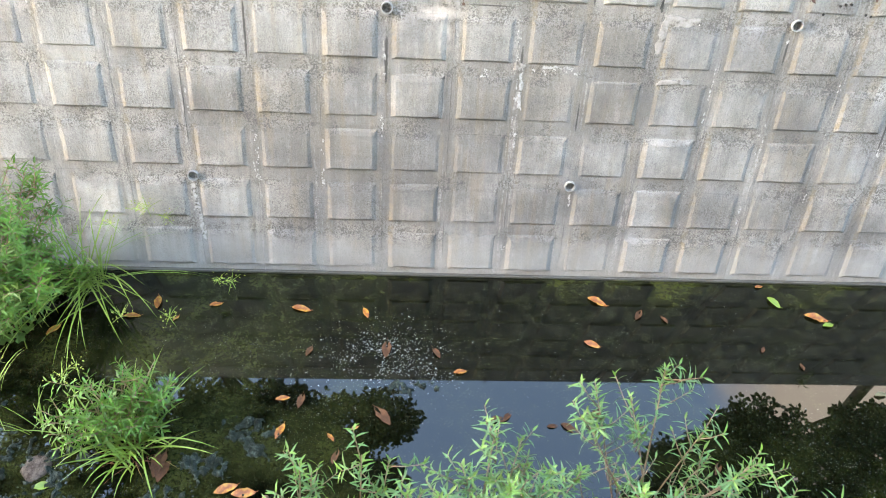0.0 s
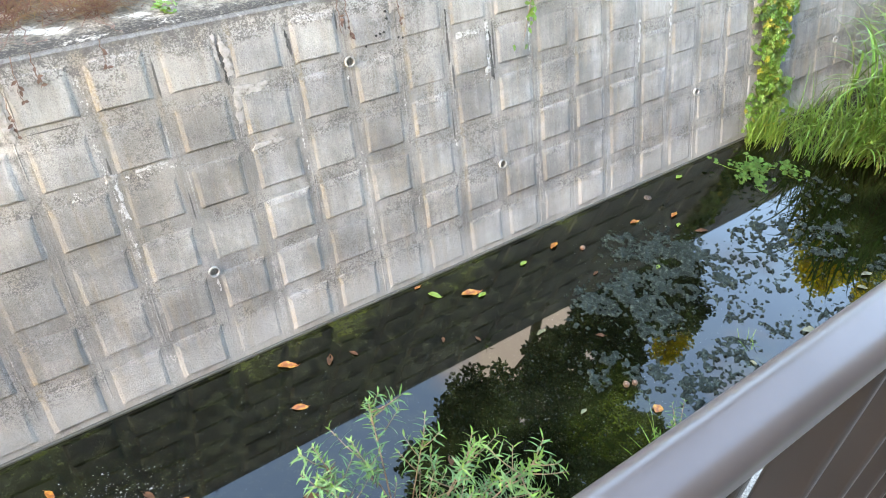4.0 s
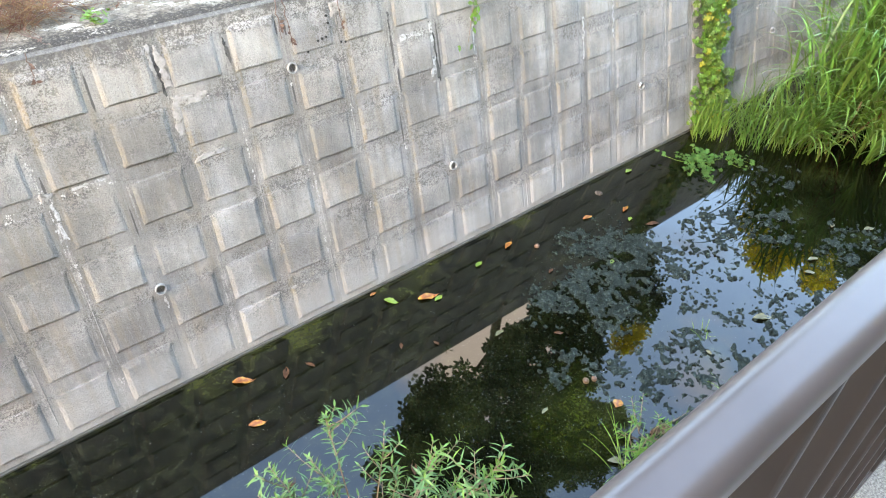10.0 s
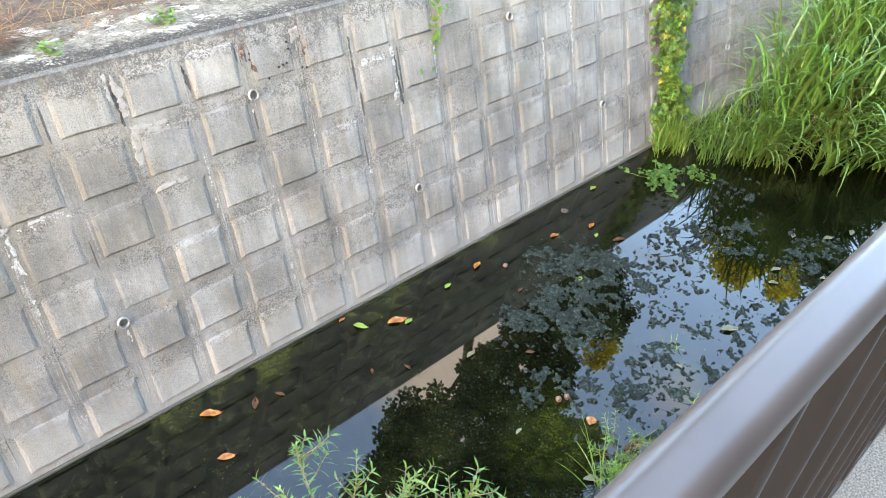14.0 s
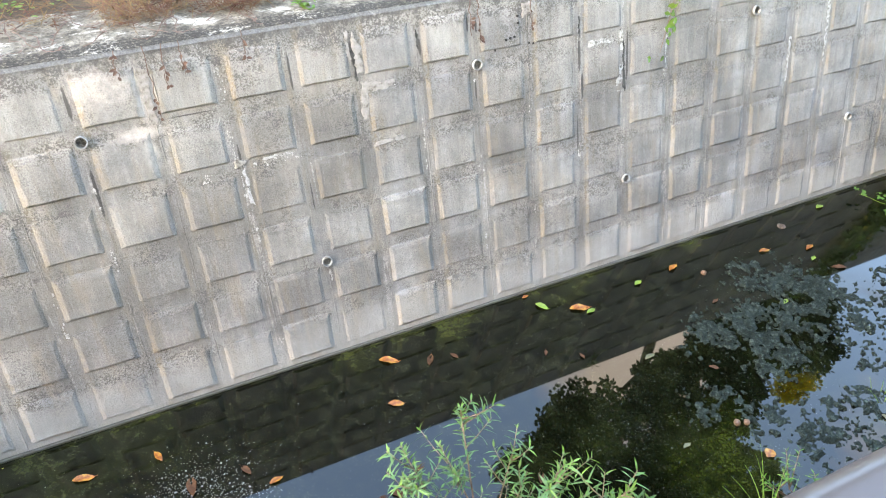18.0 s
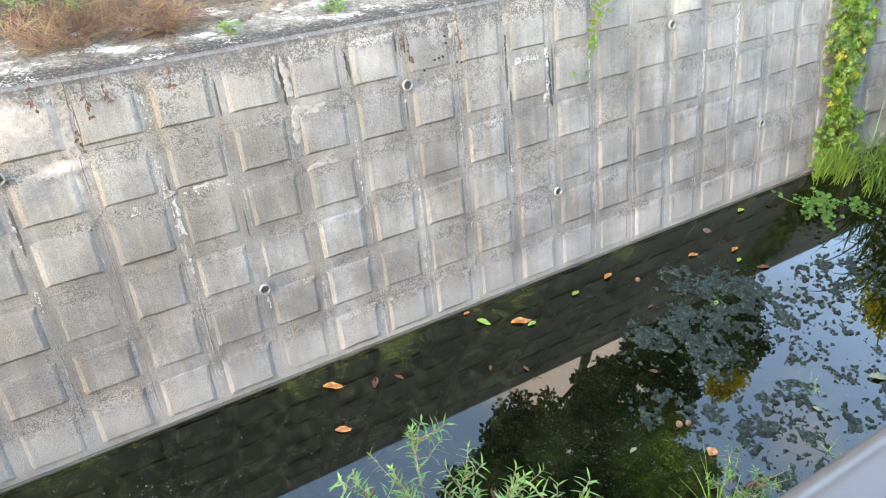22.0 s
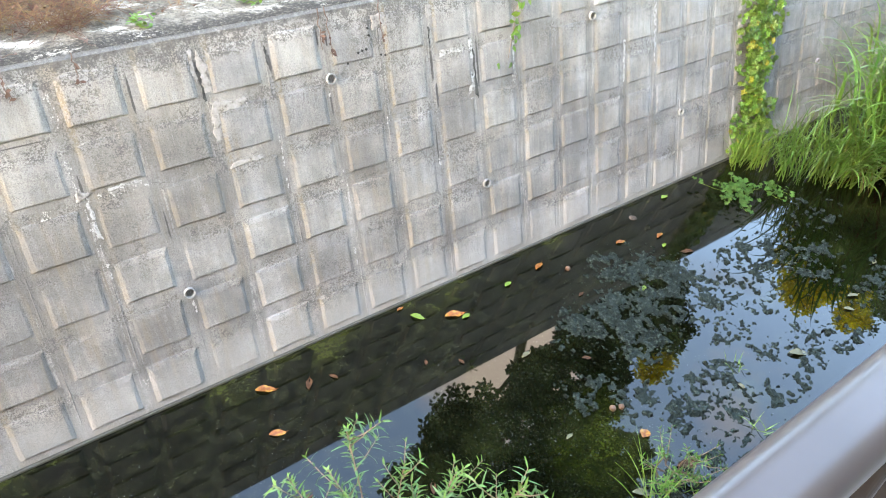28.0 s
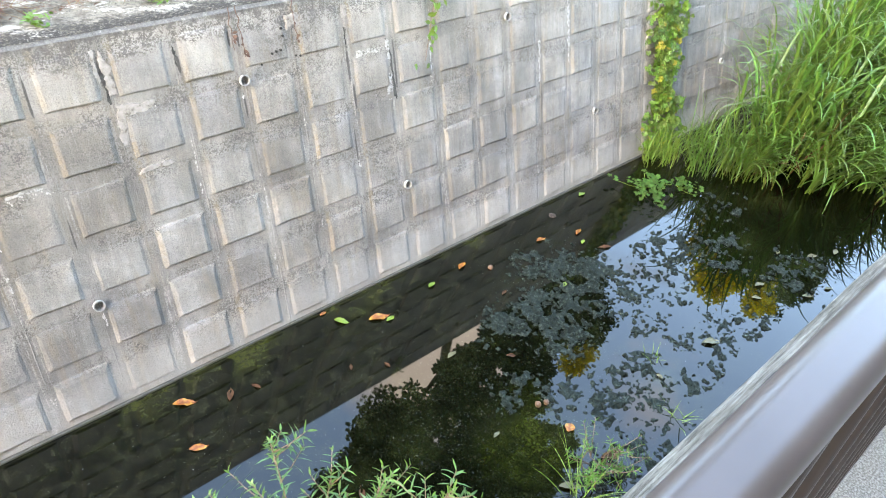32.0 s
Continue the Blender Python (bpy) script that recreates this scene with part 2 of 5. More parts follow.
    col = mix(nt, math_node(nt, "MULTIPLY", math_node(nt, "MULTIPLY", side, ramp(nt, zone, [(0.42, 0.05), (0.64, 0.6)])), ramp(nt, blot, [(0.42, 0.1), (0.55, 1.0)])), col, (0.27, 0.205, 0.125))
    # lime bloom and bare pale render
    flake = math_node(nt, "ADD", math_node(nt, "MULTIPLY", blot, 0.7), math_node(nt, "MULTIPLY", fine, 0.3))
    lime = near_spots(nt, stains(nt, p, LIME_SPOTS), flake, 0.45, 1.2)
    col = mix(nt, math_node(nt, "MULTIPLY", lime, math_node(nt, "MULTIPLY", ramp(nt, fine, [(0.36, 0.3), (0.5, 0.9)]), ramp(nt, mid, [(0.36, 0.2), (0.52, 1.0)]))), col, (0.48, 0.41, 0.35))
    # black lichen closes over the wall's top edge
    col = mix(nt, ramp(nt, math_node(nt, "ADD", math_node(nt, "MULTIPLY", v, 0.1), math_node(nt, "MULTIPLY", math_node(nt, "SUBTRACT", blot, 0.5), 0.05)), [(0.606, 0.0), (0.617, 0.88)]), col, ramp(nt, fine, [(0.4, (0.045, 0.04, 0.034)), (0.62, (0.15, 0.138, 0.12))]))
    # peeling cracks
    crack = math_node(nt, "MAXIMUM", near_spots(nt, stains(nt, p, CRACKS), flake, 0.7, 0.95), near_spots(nt, stains(nt, p, CRACKS_LOW), flake, 0.7, 0.95))
    col = mix(nt, math_node(nt, "MULTIPLY", crack, 0.85), col, (0.05, 0.045, 0.04))
    # the lowest course is washed clean by high water
    tide = math_node(nt, "ADD", v, math_node(nt, "MULTIPLY", mid, 0.5))
    col = mix(nt, ramp(nt, math_node(nt, "MULTIPLY", tide, 0.5), [(0.4, 0.5), (0.6, 0.0)]), col, (0.36, 0.33, 0.292))
    wet = ramp(nt, v, [(0.088, 0.9), (0.102, 0.0)])
    col = mix(nt, wet, col, (0.035, 0.032, 0.024))
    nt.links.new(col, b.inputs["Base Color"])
    b.inputs["Roughness"].default_value = 0.9
    hgt = math_node(nt, "ADD", math_node(nt, "MULTIPLY", fine, 0.7), math_node(nt, "ADD", blot, math_node(nt, "MULTIPLY", mid, 0.8)))
    bump(nt, b, hgt, 0.9, 0.007)
    return m


def coping_material():
    m, nt, b = nodes_of("coping_concrete")
    p = place(nt)
    sep = nt.nodes.new("ShaderNodeSeparateXYZ")
    nt.links.new(p, sep.inputs[0])
    mid = noise_tex(nt, stretched(nt, p, 0.8, 1.3, 1), 4.0, 8, 0.75)
    fine = noise_tex(nt, p, 75, 5, 0.75)
    blot = noise_tex(nt, p, 16, 6, 0.75)
    col = ramp(nt, blot, [(0.35, (0.06, 0.05, 0.037)), (0.5, (0.15, 0.126, 0.095)), (0.62, (0.22, 0.186, 0.143))])
    col = mix(nt, ramp(nt, mid, [(0.545, 0.0), (0.565, 1.0)]), col, ramp(nt, fine, [(0.35, (0.24, 0.21, 0.17)), (0.5, (0.42, 0.375, 0.31))]))
    edge = math_node(nt, "ADD", math_node(nt, "MULTIPLY", math_node(nt, "SUBTRACT", sep.outputs[1], TOP_Y), 5.0), math_node(nt, "MULTIPLY", math_node(nt, "SUBTRACT", blot, 0.5), 1.8))
    band = ramp(nt, edge, [(0.5, 1.0), (0.85, 0.0)])
    col = mix(nt, math_node(nt, "MULTIPLY", band, ramp(nt, math_node(nt, "ADD", math_node(nt, "MULTIPLY", fine, 0.6), math_node(nt, "MULTIPLY", blot, 0.4)), [(0.42, 0.0), (0.5, 1.0)])), col, (0.035, 0.03, 0.025))
    col = mix(nt, ramp(nt, fine, [(0.54, 0), (0.6, 0.8)]), col, (0.05, 0.044, 0.036))
    nt.links.new(col, b.inputs["Base Color"])
    b.inputs["Roughness"].default_value = 0.95
    b.inputs["Specular IOR Level"].default_value = 0.1
    bump(nt, b, math_node(nt, "ADD", fine, mid), 0.8, 0.01)
    return m


def simple(name, stops, scale=6.0, rough=0.8, bumpy=0.3, dist=0.003, metal=0.0, vary=0.0, detail=5, spec=None, trans=0.0, yellow=1.0):
    m, nt, b = nodes_of(name)
    tc = nt.nodes.new("ShaderNodeTexCoord").outputs["Object"]
    n = noise_tex(nt, tc, scale, detail, 0.6)
    col = ramp(nt, n, stops)
    if vary:
        rnd = nt.nodes.new("ShaderNodeNewGeometry").outputs["Random Per Island"]
        h = nt.nodes.new("ShaderNodeHueSaturation")
        nt.links.new(ramp(nt, rnd, [(0, 0.5 - 0.06 * vary * yellow), (1, 0.5 + 0.025 * vary)]), h.inputs["Hue"])
        nt.links.new(ramp(nt, rnd, [(0, 1 - 0.45 * vary), (1, 1.0)]), h.inputs["Value"])
        h.inputs["Value"].default_value = 1
        nt.links.new(col, h.inputs["Color"])
        col = h.outputs[0]
    nt.links.new(col, b.inputs["Base Color"])
    b.inputs["Roughness"].default_value = rough
    b.inputs["Metallic"].default_value = metal
    if spec is not None:
        b.inputs["Specular IOR Level"].default_value = spec
    if bumpy:
        bump(nt, b, noise_tex(nt, tc, scale * 6, 4, 0.6), bumpy, dist)
    if trans:
        t = nt.nodes.new("ShaderNodeBsdfTranslucent")
        nt.links.new(col, t.inputs["Color"])
        mx = add(nt, "MixShader", Fac=trans)
        nt.links.new(b.outputs[0], mx.inputs[1])
        nt.links.new(t.outputs[0], mx.inputs[2])
        nt.links.new(mx.outputs[0], nt.nodes["Material Output"].inputs["Surface"])
    return m


def water_material():
    """Murky still water: a mirror surface over dark silt, moss and pale flecks a hand's depth down."""
    m, nt, b = nodes_of("still_water")
    p = place(nt)
    blot = noise_tex(nt, p, 14, 6, 0.75, 0.4)
    fine = noise_tex(nt, p, 60, 5, 0.7)
    big = math_node(nt, "ADD", math_node(nt, "MULTIPLY", noise_tex(nt, p, 2.2, 4, 0.6), 0.7), math_node(nt, "MULTIPLY", blot, 0.3))
    col = ramp(nt, big, [(0.4, (0.0006, 0.0008, 0.0004)), (0.5, (0.0016, 0.002, 0.0008)), (0.6, (0.006, 0.007, 0.0022)), (0.7, (0.02, 0.023, 0.0055))])
    sep = nt.nodes.new("ShaderNodeSeparateXYZ")
    nt.links.new(p, sep.inputs[0])
    # silt shelf on the wall's side, drawn out along the wall
    drift = noise_tex(nt, stretched(nt, p, 1.2, 9, 1), 2.0, 6, 0.7, 0.4)
    shelf = math_node(nt, "MULTIPLY", ramp(nt, math_node(nt, "ADD", sep.outputs[1], 1.5), [(0.45, 0.0), (1.0, 1.0)]), ramp(nt, drift, [(0.36, 0.25), (0.6, 1.0)]))
    col = mix(nt, shelf, col, ramp(nt, blot, [(0.35, (0.0008, 0.001, 0.0004)), (0.5, (0.0034, 0.004, 0.0018)), (0.64, (0.0135, 0.0145, 0.0064))]))
    # moss at the wall's foot and in patches upstream
    near = math_node(nt, "ADD", math_node(nt, "ADD", sep.outputs[1], 0.12), math_node(nt, "MULTIPLY", math_node(nt, "SUBTRACT", big, 0.5), 1.5))
    moss = math_node(nt, "MULTIPLY", ramp(nt, near, [(0.05, 0.0), (0.2, 1.0)]), ramp(nt, drift, [(0.4, 0.2), (0.58, 1.0)]))
    col = mix(nt, moss, col, ramp(nt, fine, [(0.35, (0.01, 0.012, 0.003)), (0.6, (0.031, 0.034, 0.0068))]))
    bend = math_node(nt, "MULTIPLY", ramp(nt, math_node(nt, "MULTIPLY", math_node(nt, "ADD", sep.outputs[0], 3.0), 0.25), [(0.3, 1.0), (0.56, 0.0)]), ramp(nt, big, [(0.44, 0.0), (0.6, 1.0)]))
    col = mix(nt, bend, col, ramp(nt, fine, [(0.35, (0.008, 0.0095, 0.003)), (0.62, (0.026, 0.029, 0.0085))]))
    spot = nt.nodes.new("ShaderNodeVectorMath")
    spot.operation = "DISTANCE"
    spot.inputs[1].default_value = (1.56, -1.52, 0)
    nt.links.new(p, spot.inputs[0])
    tuft = math_node(nt, "MULTIPLY", ramp(nt, math_node(nt, "ADD", spot.outputs["Value"], math_node(nt, "MULTIPLY", math_node(nt, "SUBTRACT", big, 0.5), 1.2)), [(0.1, 1.0), (0.38, 0.0)]), ramp(nt, blot, [(0.42, 0.1), (0.6, 1.0)]))
    col = mix(nt, tuft, col, ramp(nt, fine, [(0.38, (0.006, 0.008, 0.001)), (0.62, (0.034, 0.04, 0.005))]))
    # fine debris
    col = mix(nt, math_node(nt, "MULTIPLY", ramp(nt, noise_tex(nt, p, 95, 3, 0.7), [(0.58, 0), (0.66, 0.8)]), ramp(nt, blot, [(0.42, 0.1), (0.58, 1.0)])), col, (0.035, 0.036, 0.02))
    nt.links.new(col, b.inputs["Base Color"])
    film = ramp(nt, math_node(nt, "ADD", sep.outputs[1], 1.5), [(0.7, 0.0), (1.1, 0.07)])
    nt.links.new(math_node(nt, "ADD", math_node(nt, "MULTIPLY", film, ramp(nt, drift, [(0.36, 0.3), (0.6, 1.0)])), 0.008), b.inputs["Roughness"])
    b.inputs["IOR"].default_value = 1.41
    return m


def bed_material():
    """Dark silt with moss and pale flecks; moss thickest along the wall's foot."""
    m, nt, b = nodes_of("algae_mud")
    p = place(nt)
    blot = noise_tex(nt, p, 14, 6, 0.7)
    fine = noise_tex(nt, p, 60, 5, 0.7)
    big = math_node(nt, "ADD", math_node(nt, "MULTIPLY", noise_tex(nt, p, 2.4, 5, 0.65), 0.7), math_node(nt, "MULTIPLY", blot, 0.3))
    col = ramp(nt, big, [(0.38, (0.006, 0.0065, 0.004)), (0.5, (0.014, 0.0145, 0.0085)), (0.6, (0.03, 0.03, 0.014)), (0.7, (0.06, 0.064, 0.018))])
    drift = noise_tex(nt, stretched(nt, p, 1.2, 9, 1), 2.0, 6, 0.7, 0.4)
    col = mix(nt, ramp(nt, drift, [(0.42, 0.0), (0.62, 0.6)]), col, (0.024, 0.022, 0.016))
    sep = nt.nodes.new("ShaderNodeSeparateXYZ")
    nt.links.new(p, sep.inputs[0])
    shore = ramp(nt, math_node(nt, "ADD", math_node(nt, "ADD", sep.outputs[1], 0.2), math_node(nt, "MULTIPLY", math_node(nt, "SUBTRACT", big, 0.5), 1.5)), [(0.1, 0.0), (0.24, 0.8)])
    col = mix(nt, shore, col, ramp(nt, fine, [(0.35, (0.02, 0.022, 0.005)), (0.6, (0.075, 0.078, 0.014))]))
    col = mix(nt, 0.7, col, ramp(nt, blot, [(0.3, 0.25), (0.5, 0.5), (0.7, 0.7)]), "OVERLAY")
    col = mix(nt, ramp(nt, fine, [(0.58, 0), (0.68, 0.45)]), col, (0.06, 0.062, 0.036))
    nt.links.new(col, b.inputs["Base Color"])
    b.inputs["Roughness"].default_value = 0.95
    bump(nt, b, math_node(nt, "ADD", blot, math_node(nt, "MULTIPLY", fine, 0.4)), 0.9, 0.02)
    return m


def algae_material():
    """Crusty algae: cauliflower heads, with lit tips and shaded creases painted into the colour."""
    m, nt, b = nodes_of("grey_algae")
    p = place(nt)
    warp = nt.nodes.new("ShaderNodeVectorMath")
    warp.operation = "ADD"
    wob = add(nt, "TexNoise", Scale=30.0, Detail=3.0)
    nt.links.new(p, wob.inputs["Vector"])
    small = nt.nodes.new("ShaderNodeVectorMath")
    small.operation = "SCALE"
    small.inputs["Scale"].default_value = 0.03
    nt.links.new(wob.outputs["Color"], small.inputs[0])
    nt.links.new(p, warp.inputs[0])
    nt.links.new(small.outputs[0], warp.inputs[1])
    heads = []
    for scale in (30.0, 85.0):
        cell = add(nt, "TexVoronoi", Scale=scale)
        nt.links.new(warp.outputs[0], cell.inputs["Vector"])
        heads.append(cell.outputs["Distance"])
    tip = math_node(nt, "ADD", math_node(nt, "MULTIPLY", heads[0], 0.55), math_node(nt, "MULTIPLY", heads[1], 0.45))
    # pale on the heads, dark in the creases: relief shading put into the colour
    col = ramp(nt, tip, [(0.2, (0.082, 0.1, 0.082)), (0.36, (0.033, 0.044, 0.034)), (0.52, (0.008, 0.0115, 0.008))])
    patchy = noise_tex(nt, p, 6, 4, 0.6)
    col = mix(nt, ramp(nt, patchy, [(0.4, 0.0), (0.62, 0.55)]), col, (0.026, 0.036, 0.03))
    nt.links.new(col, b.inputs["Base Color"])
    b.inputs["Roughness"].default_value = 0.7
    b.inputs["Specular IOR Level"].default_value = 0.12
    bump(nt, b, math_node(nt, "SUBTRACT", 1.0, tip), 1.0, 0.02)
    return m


def edge_material():
    """Concrete lip worn into long ribs like old timber."""
    m, nt, b = nodes_of("weathered_edge")
    p = place(nt)
    grain = noise_tex(nt, stretched(nt, p, 1.2, 26, 26), 3.0, 8, 0.7, 0.3)
    fine = noise_tex(nt, stretched(nt, p, 12, 60, 60), 2.0, 5, 0.7)
    col = ramp(nt, grain, [(0.34, (0.045, 0.038, 0.029)), (0.48, (0.13, 0.115, 0.092)), (0.62, (0.23, 0.207, 0.173))])
    col = mix(nt, 0.6, col, ramp(nt, fine, [(0.35, 0.35), (0.65, 0.65)]), "OVERLAY")
    nt.links.new(col, b.inputs["Base Color"])
    b.inputs["Roughness"].default_value = 0.95
    b.inputs["Specular IOR Level"].default_value = 0.15
    bump(nt, b, math_node(nt, "ADD", grain, math_node(nt, "MULTIPLY", fine, 0.3)), 1.0, 0.008)
    return m


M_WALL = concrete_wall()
M_CAP = coping_material()
M_MOSS = simple("black_lichen", [(0.35, (0.0216, 0.0202, 0.018)), (0.65, (0.0864, 0.0828, 0.072))], 30, 0.95, 0.8, 0.006)
M_SOIL = simple("dry_soil", [(0.3, (0.022, 0.014, 0.008)), (0.7, (0.085, 0.055, 0.03))], 9, 0.95, 0.7, 0.01)
M_MORTAR = simple("pale_mortar", [(0.32, (0.13, 0.112, 0.092)), (0.44, (0.27, 0.24, 0.205)), (0.56, (0.33, 0.295, 0.262)), (0.7, (0.37, 0.335, 0.3))], 45, 0.95, 0.7, 0.004, detail=7)
M_LIME = simple("lime_bloom", [(0.36, (0.1, 0.09, 0.075)), (0.48, (0.36, 0.335, 0.3)), (0.6, (0.47, 0.44, 0.4))], 60, 0.95, 0.9, 0.004, detail=7)
M_PVC = simple("grey_pvc", [(0.3, (0.2, 0.195, 0.18)), (0.7, (0.33, 0.32, 0.3))], 20, 0.6, 0.1)
M_DARK = simple("pipe_dirt", [(0.3, (0.036, 0.0346, 0.0302)), (0.7, (0.0936, 0.09, 0.0792))], 20, 0.9)
M_HOLE = simple("hole_dark", [(0.3, (0.015, 0.013, 0.011)), (0.7, (0.03, 0.027, 0.023))], 60, 0.95, 0)
M_FLAKE = simple("lime_flake", [(0.35, (0.3, 0.27, 0.235)), (0.6, (0.47, 0.435, 0.385))], 80, 0.95, 0.3)
M_WATER = water_material()
M_BED = bed_material()
M_WALK = simple("walkway_concrete", [(0.36, (0.11, 0.099, 0.085)), (0.5, (0.21, 0.19, 0.164)), (0.64, (0.33, 0.303, 0.266))], 170, 0.95, 0.8, 0.002, spec=0.15)
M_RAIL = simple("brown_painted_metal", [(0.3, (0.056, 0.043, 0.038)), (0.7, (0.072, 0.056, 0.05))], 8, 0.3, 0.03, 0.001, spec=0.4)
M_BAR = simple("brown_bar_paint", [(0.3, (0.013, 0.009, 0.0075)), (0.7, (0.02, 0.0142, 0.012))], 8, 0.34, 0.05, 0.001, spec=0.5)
M_GRASS = simple("reed_leaf", [(0.3, (0.066, 0.15, 0.022)), (0.7, (0.19, 0.295, 0.05))], 3, 0.4, 0, vary=1.0, trans=0.25, yellow=0.45)
M_SHRUB = simple("shrub_leaf", [(0.3, (0.07, 0.155, 0.045)), (0.7, (0.15, 0.27, 0.09))], 8, 0.5, 0, vary=0.6, trans=0.3, yellow=0.35)
M_TIP = simple("young_shrub_leaf", [(0.3, (0.105, 0.205, 0.032)), (0.7, (0.19, 0.32, 0.06))], 8, 0.5, 0, vary=0.5, trans=0.3, yellow=0.4)
M_IVY = simple("vine_leaf", [(0.3, (0.062, 0.14, 0.013)), (0.7, (0.2, 0.31, 0.03))], 9, 0.45, 0, vary=1.0, trans=0.3, yellow=0.3)
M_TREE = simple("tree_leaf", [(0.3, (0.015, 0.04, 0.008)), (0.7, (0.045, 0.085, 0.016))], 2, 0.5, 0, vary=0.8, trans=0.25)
# lit copy of the tree leaf: low sunlight is mixed into this yellow
M_TREE_Y = simple("painted_sunlit_leaf", [(0.3, (0.42, 0.36, 0.01)), (0.7, (0.72, 0.6, 0.03))], 2, 0.5, 0, vary=0.4, trans=0.4)
M_BARK = simple("bark", [(0.3, (0.0432, 0.0324, 0.0216)), (0.7, (0.101, 0.0792, 0.0576))], 12, 0.9, 0.8, 0.01)
M_STEM = simple("reddish_stem", [(0.3, (0.144, 0.0792, 0.0432)), (0.7, (0.23, 0.144, 0.0864))], 20, 0.6, 0)
M_SEDGE = simple("sedge_stalk", [(0.3, (0.104, 0.207, 0.0227)), (0.7, (0.207, 0.311, 0.0454))], 6, 0.5, 0, vary=0.6, trans=0.25)
M_FLOWER = simple("sedge_flower", [(0.3, (0.162, 0.214, 0.0259)), (0.7, (0.292, 0.324, 0.0518))], 20, 0.7, 0, vary=0.5)
M_HAY = simple("dry_grass", [(0.3, (0.075, 0.037, 0.015)), (0.7, (0.3, 0.19, 0.085))], 3, 0.85, 0, vary=1.0, spec=0.1)
M_LEAF_O = simple("orange_dead_leaf", [(0.34, (0.075, 0.02, 0.004)), (0.48, (0.24, 0.062, 0.006)), (0.62, (0.36, 0.16, 0.018)), (0.72, (0.4, 0.26, 0.03))], 45, 0.5, 0.3, 0.002)
M_LEAF_B = simple("brown_dead_leaf", [(0.3, (0.035, 0.016, 0.009)), (0.7, (0.1, 0.045, 0.022))], 40, 0.7, 0.3, 0.002, spec=0.12)
M_LEAF_S = simple("sunken_leaf", [(0.3, (0.03, 0.014, 0.007)), (0.7, (0.09, 0.035, 0.015))], 40, 0.6, 0.1, 0.002, spec=0.12)
M_LEAF_G = simple("green_fallen_leaf", [(0.3, (0.075, 0.13, 0.01)), (0.7, (0.16, 0.22, 0.022))], 30, 0.5, 0.2, 0.002)
M_LEAF_P = simple("pale_dead_leaf", [(0.3, (0.07, 0.062, 0.028)), (0.7, (0.15, 0.13, 0.06))], 22, 0.6, 0.3, 0.002)
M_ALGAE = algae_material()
M_FOAM = simple("bubble_foam", [(0.3, (0.08, 0.083, 0.075)), (0.7, (0.19, 0.193, 0.178))], 40, 0.4, 0)
M_STONE = simple("wet_stone", [(0.36, (0.035, 0.026, 0.02)), (0.5, (0.075, 0.057, 0.045)), (0.66, (0.12, 0.095, 0.078))], 45, 0.85, 1.0, 0.006, detail=7, spec=0.1)
M_EDGE = edge_material()
M_SMEAR = simple("dry_smear", [(0.3, (0.05, 0.044, 0.04)), (0.7, (0.09, 0.08, 0.072))], 30, 0.8, 0)
M_YELLOW = simple("yellow_leaf", [(0.3, (0.2, 0.19, 0.012)), (0.7, (0.34, 0.31, 0.035))], 20, 0.5, 0, vary=0.3, trans=0.25)
M_DEAD = simple("dead_creeper", [(0.3, (0.072, 0.036, 0.0252)), (0.7, (0.144, 0.0792, 0.0504))], 20, 0.8, 0)
M_WEED = simple("weed_leaf", [(0.3, (0.05, 0.14, 0.014)), (0.7, (0.14, 0.275, 0.03))], 8, 0.5, 0, vary=0.8, trans=0.25, yellow=0.4)
M_TRAIL = simple("trailing_leaf", [(0.3, (0.036, 0.092, 0.018)), (0.7, (0.105, 0.19, 0.04))], 12, 0.6, 0, vary=0.7, trans=0.3, yellow=0.3, spec=0.15)
M_NUT = simple("pink_fruit", [(0.3, (0.09, 0.042, 0.022)), (0.7, (0.17, 0.09, 0.05))], 30, 0.5, 0.1)
M_BLOCKER = simple("blocker_render", [(0.3, (0.1, 0.095, 0.086)), (0.7, (0.15, 0.142, 0.13))], 1.5, 0.9, 0.2)


# ---- builders ----
def thing(name, label="", category="", group="", kind="", at=(0, 0, 0)):
    ob = new(name)
    ob.empty_display_size = 0.1
    ob.location = at
    return tagged(ob, label, category, group, kind)


def mesh_of(name, verts, faces, mat, smooth=False):
    me = bpy.data.meshes.new(name)
    me.from_pydata([tuple(v) for v in verts], [], faces)
    me.materials.append(mat)
    if smooth:
        me.polygons.foreach_set("use_smooth", [True] * len(me.polygons))
    me.update()
    return me


def part(name, me, parent, label="", m=None, kind=""):
    ob = new(name, me)
    if parent is not None:
        ob.parent = parent
    if m is not None:
        ob.matrix_basis = m
    return tagged(ob, label, kind=kind)


def box_mesh(name, x0, x1, y0, y1, z0, z1, mat, bevel=0.0, segments=2):
    bm = bmesh.new()
    bmesh.ops.create_cube(bm, size=1)
    for v in bm.verts:
        v.co = Vector(((x0 + x1) / 2 + v.co.x * (x1 - x0), (y0 + y1) / 2 + v.co.y * (y1 - y0), (z0 + z1) / 2 + v.co.z * (z1 - z0)))
    if bevel:
        bmesh.ops.bevel(bm, geom=bm.edges[:], offset=bevel, segments=segments, profile=0.5, affect="EDGES")
    me = bpy.data.meshes.new(name)
    bm.to_mesh(me)
    bm.free()
    me.materials.append(mat)
    return me


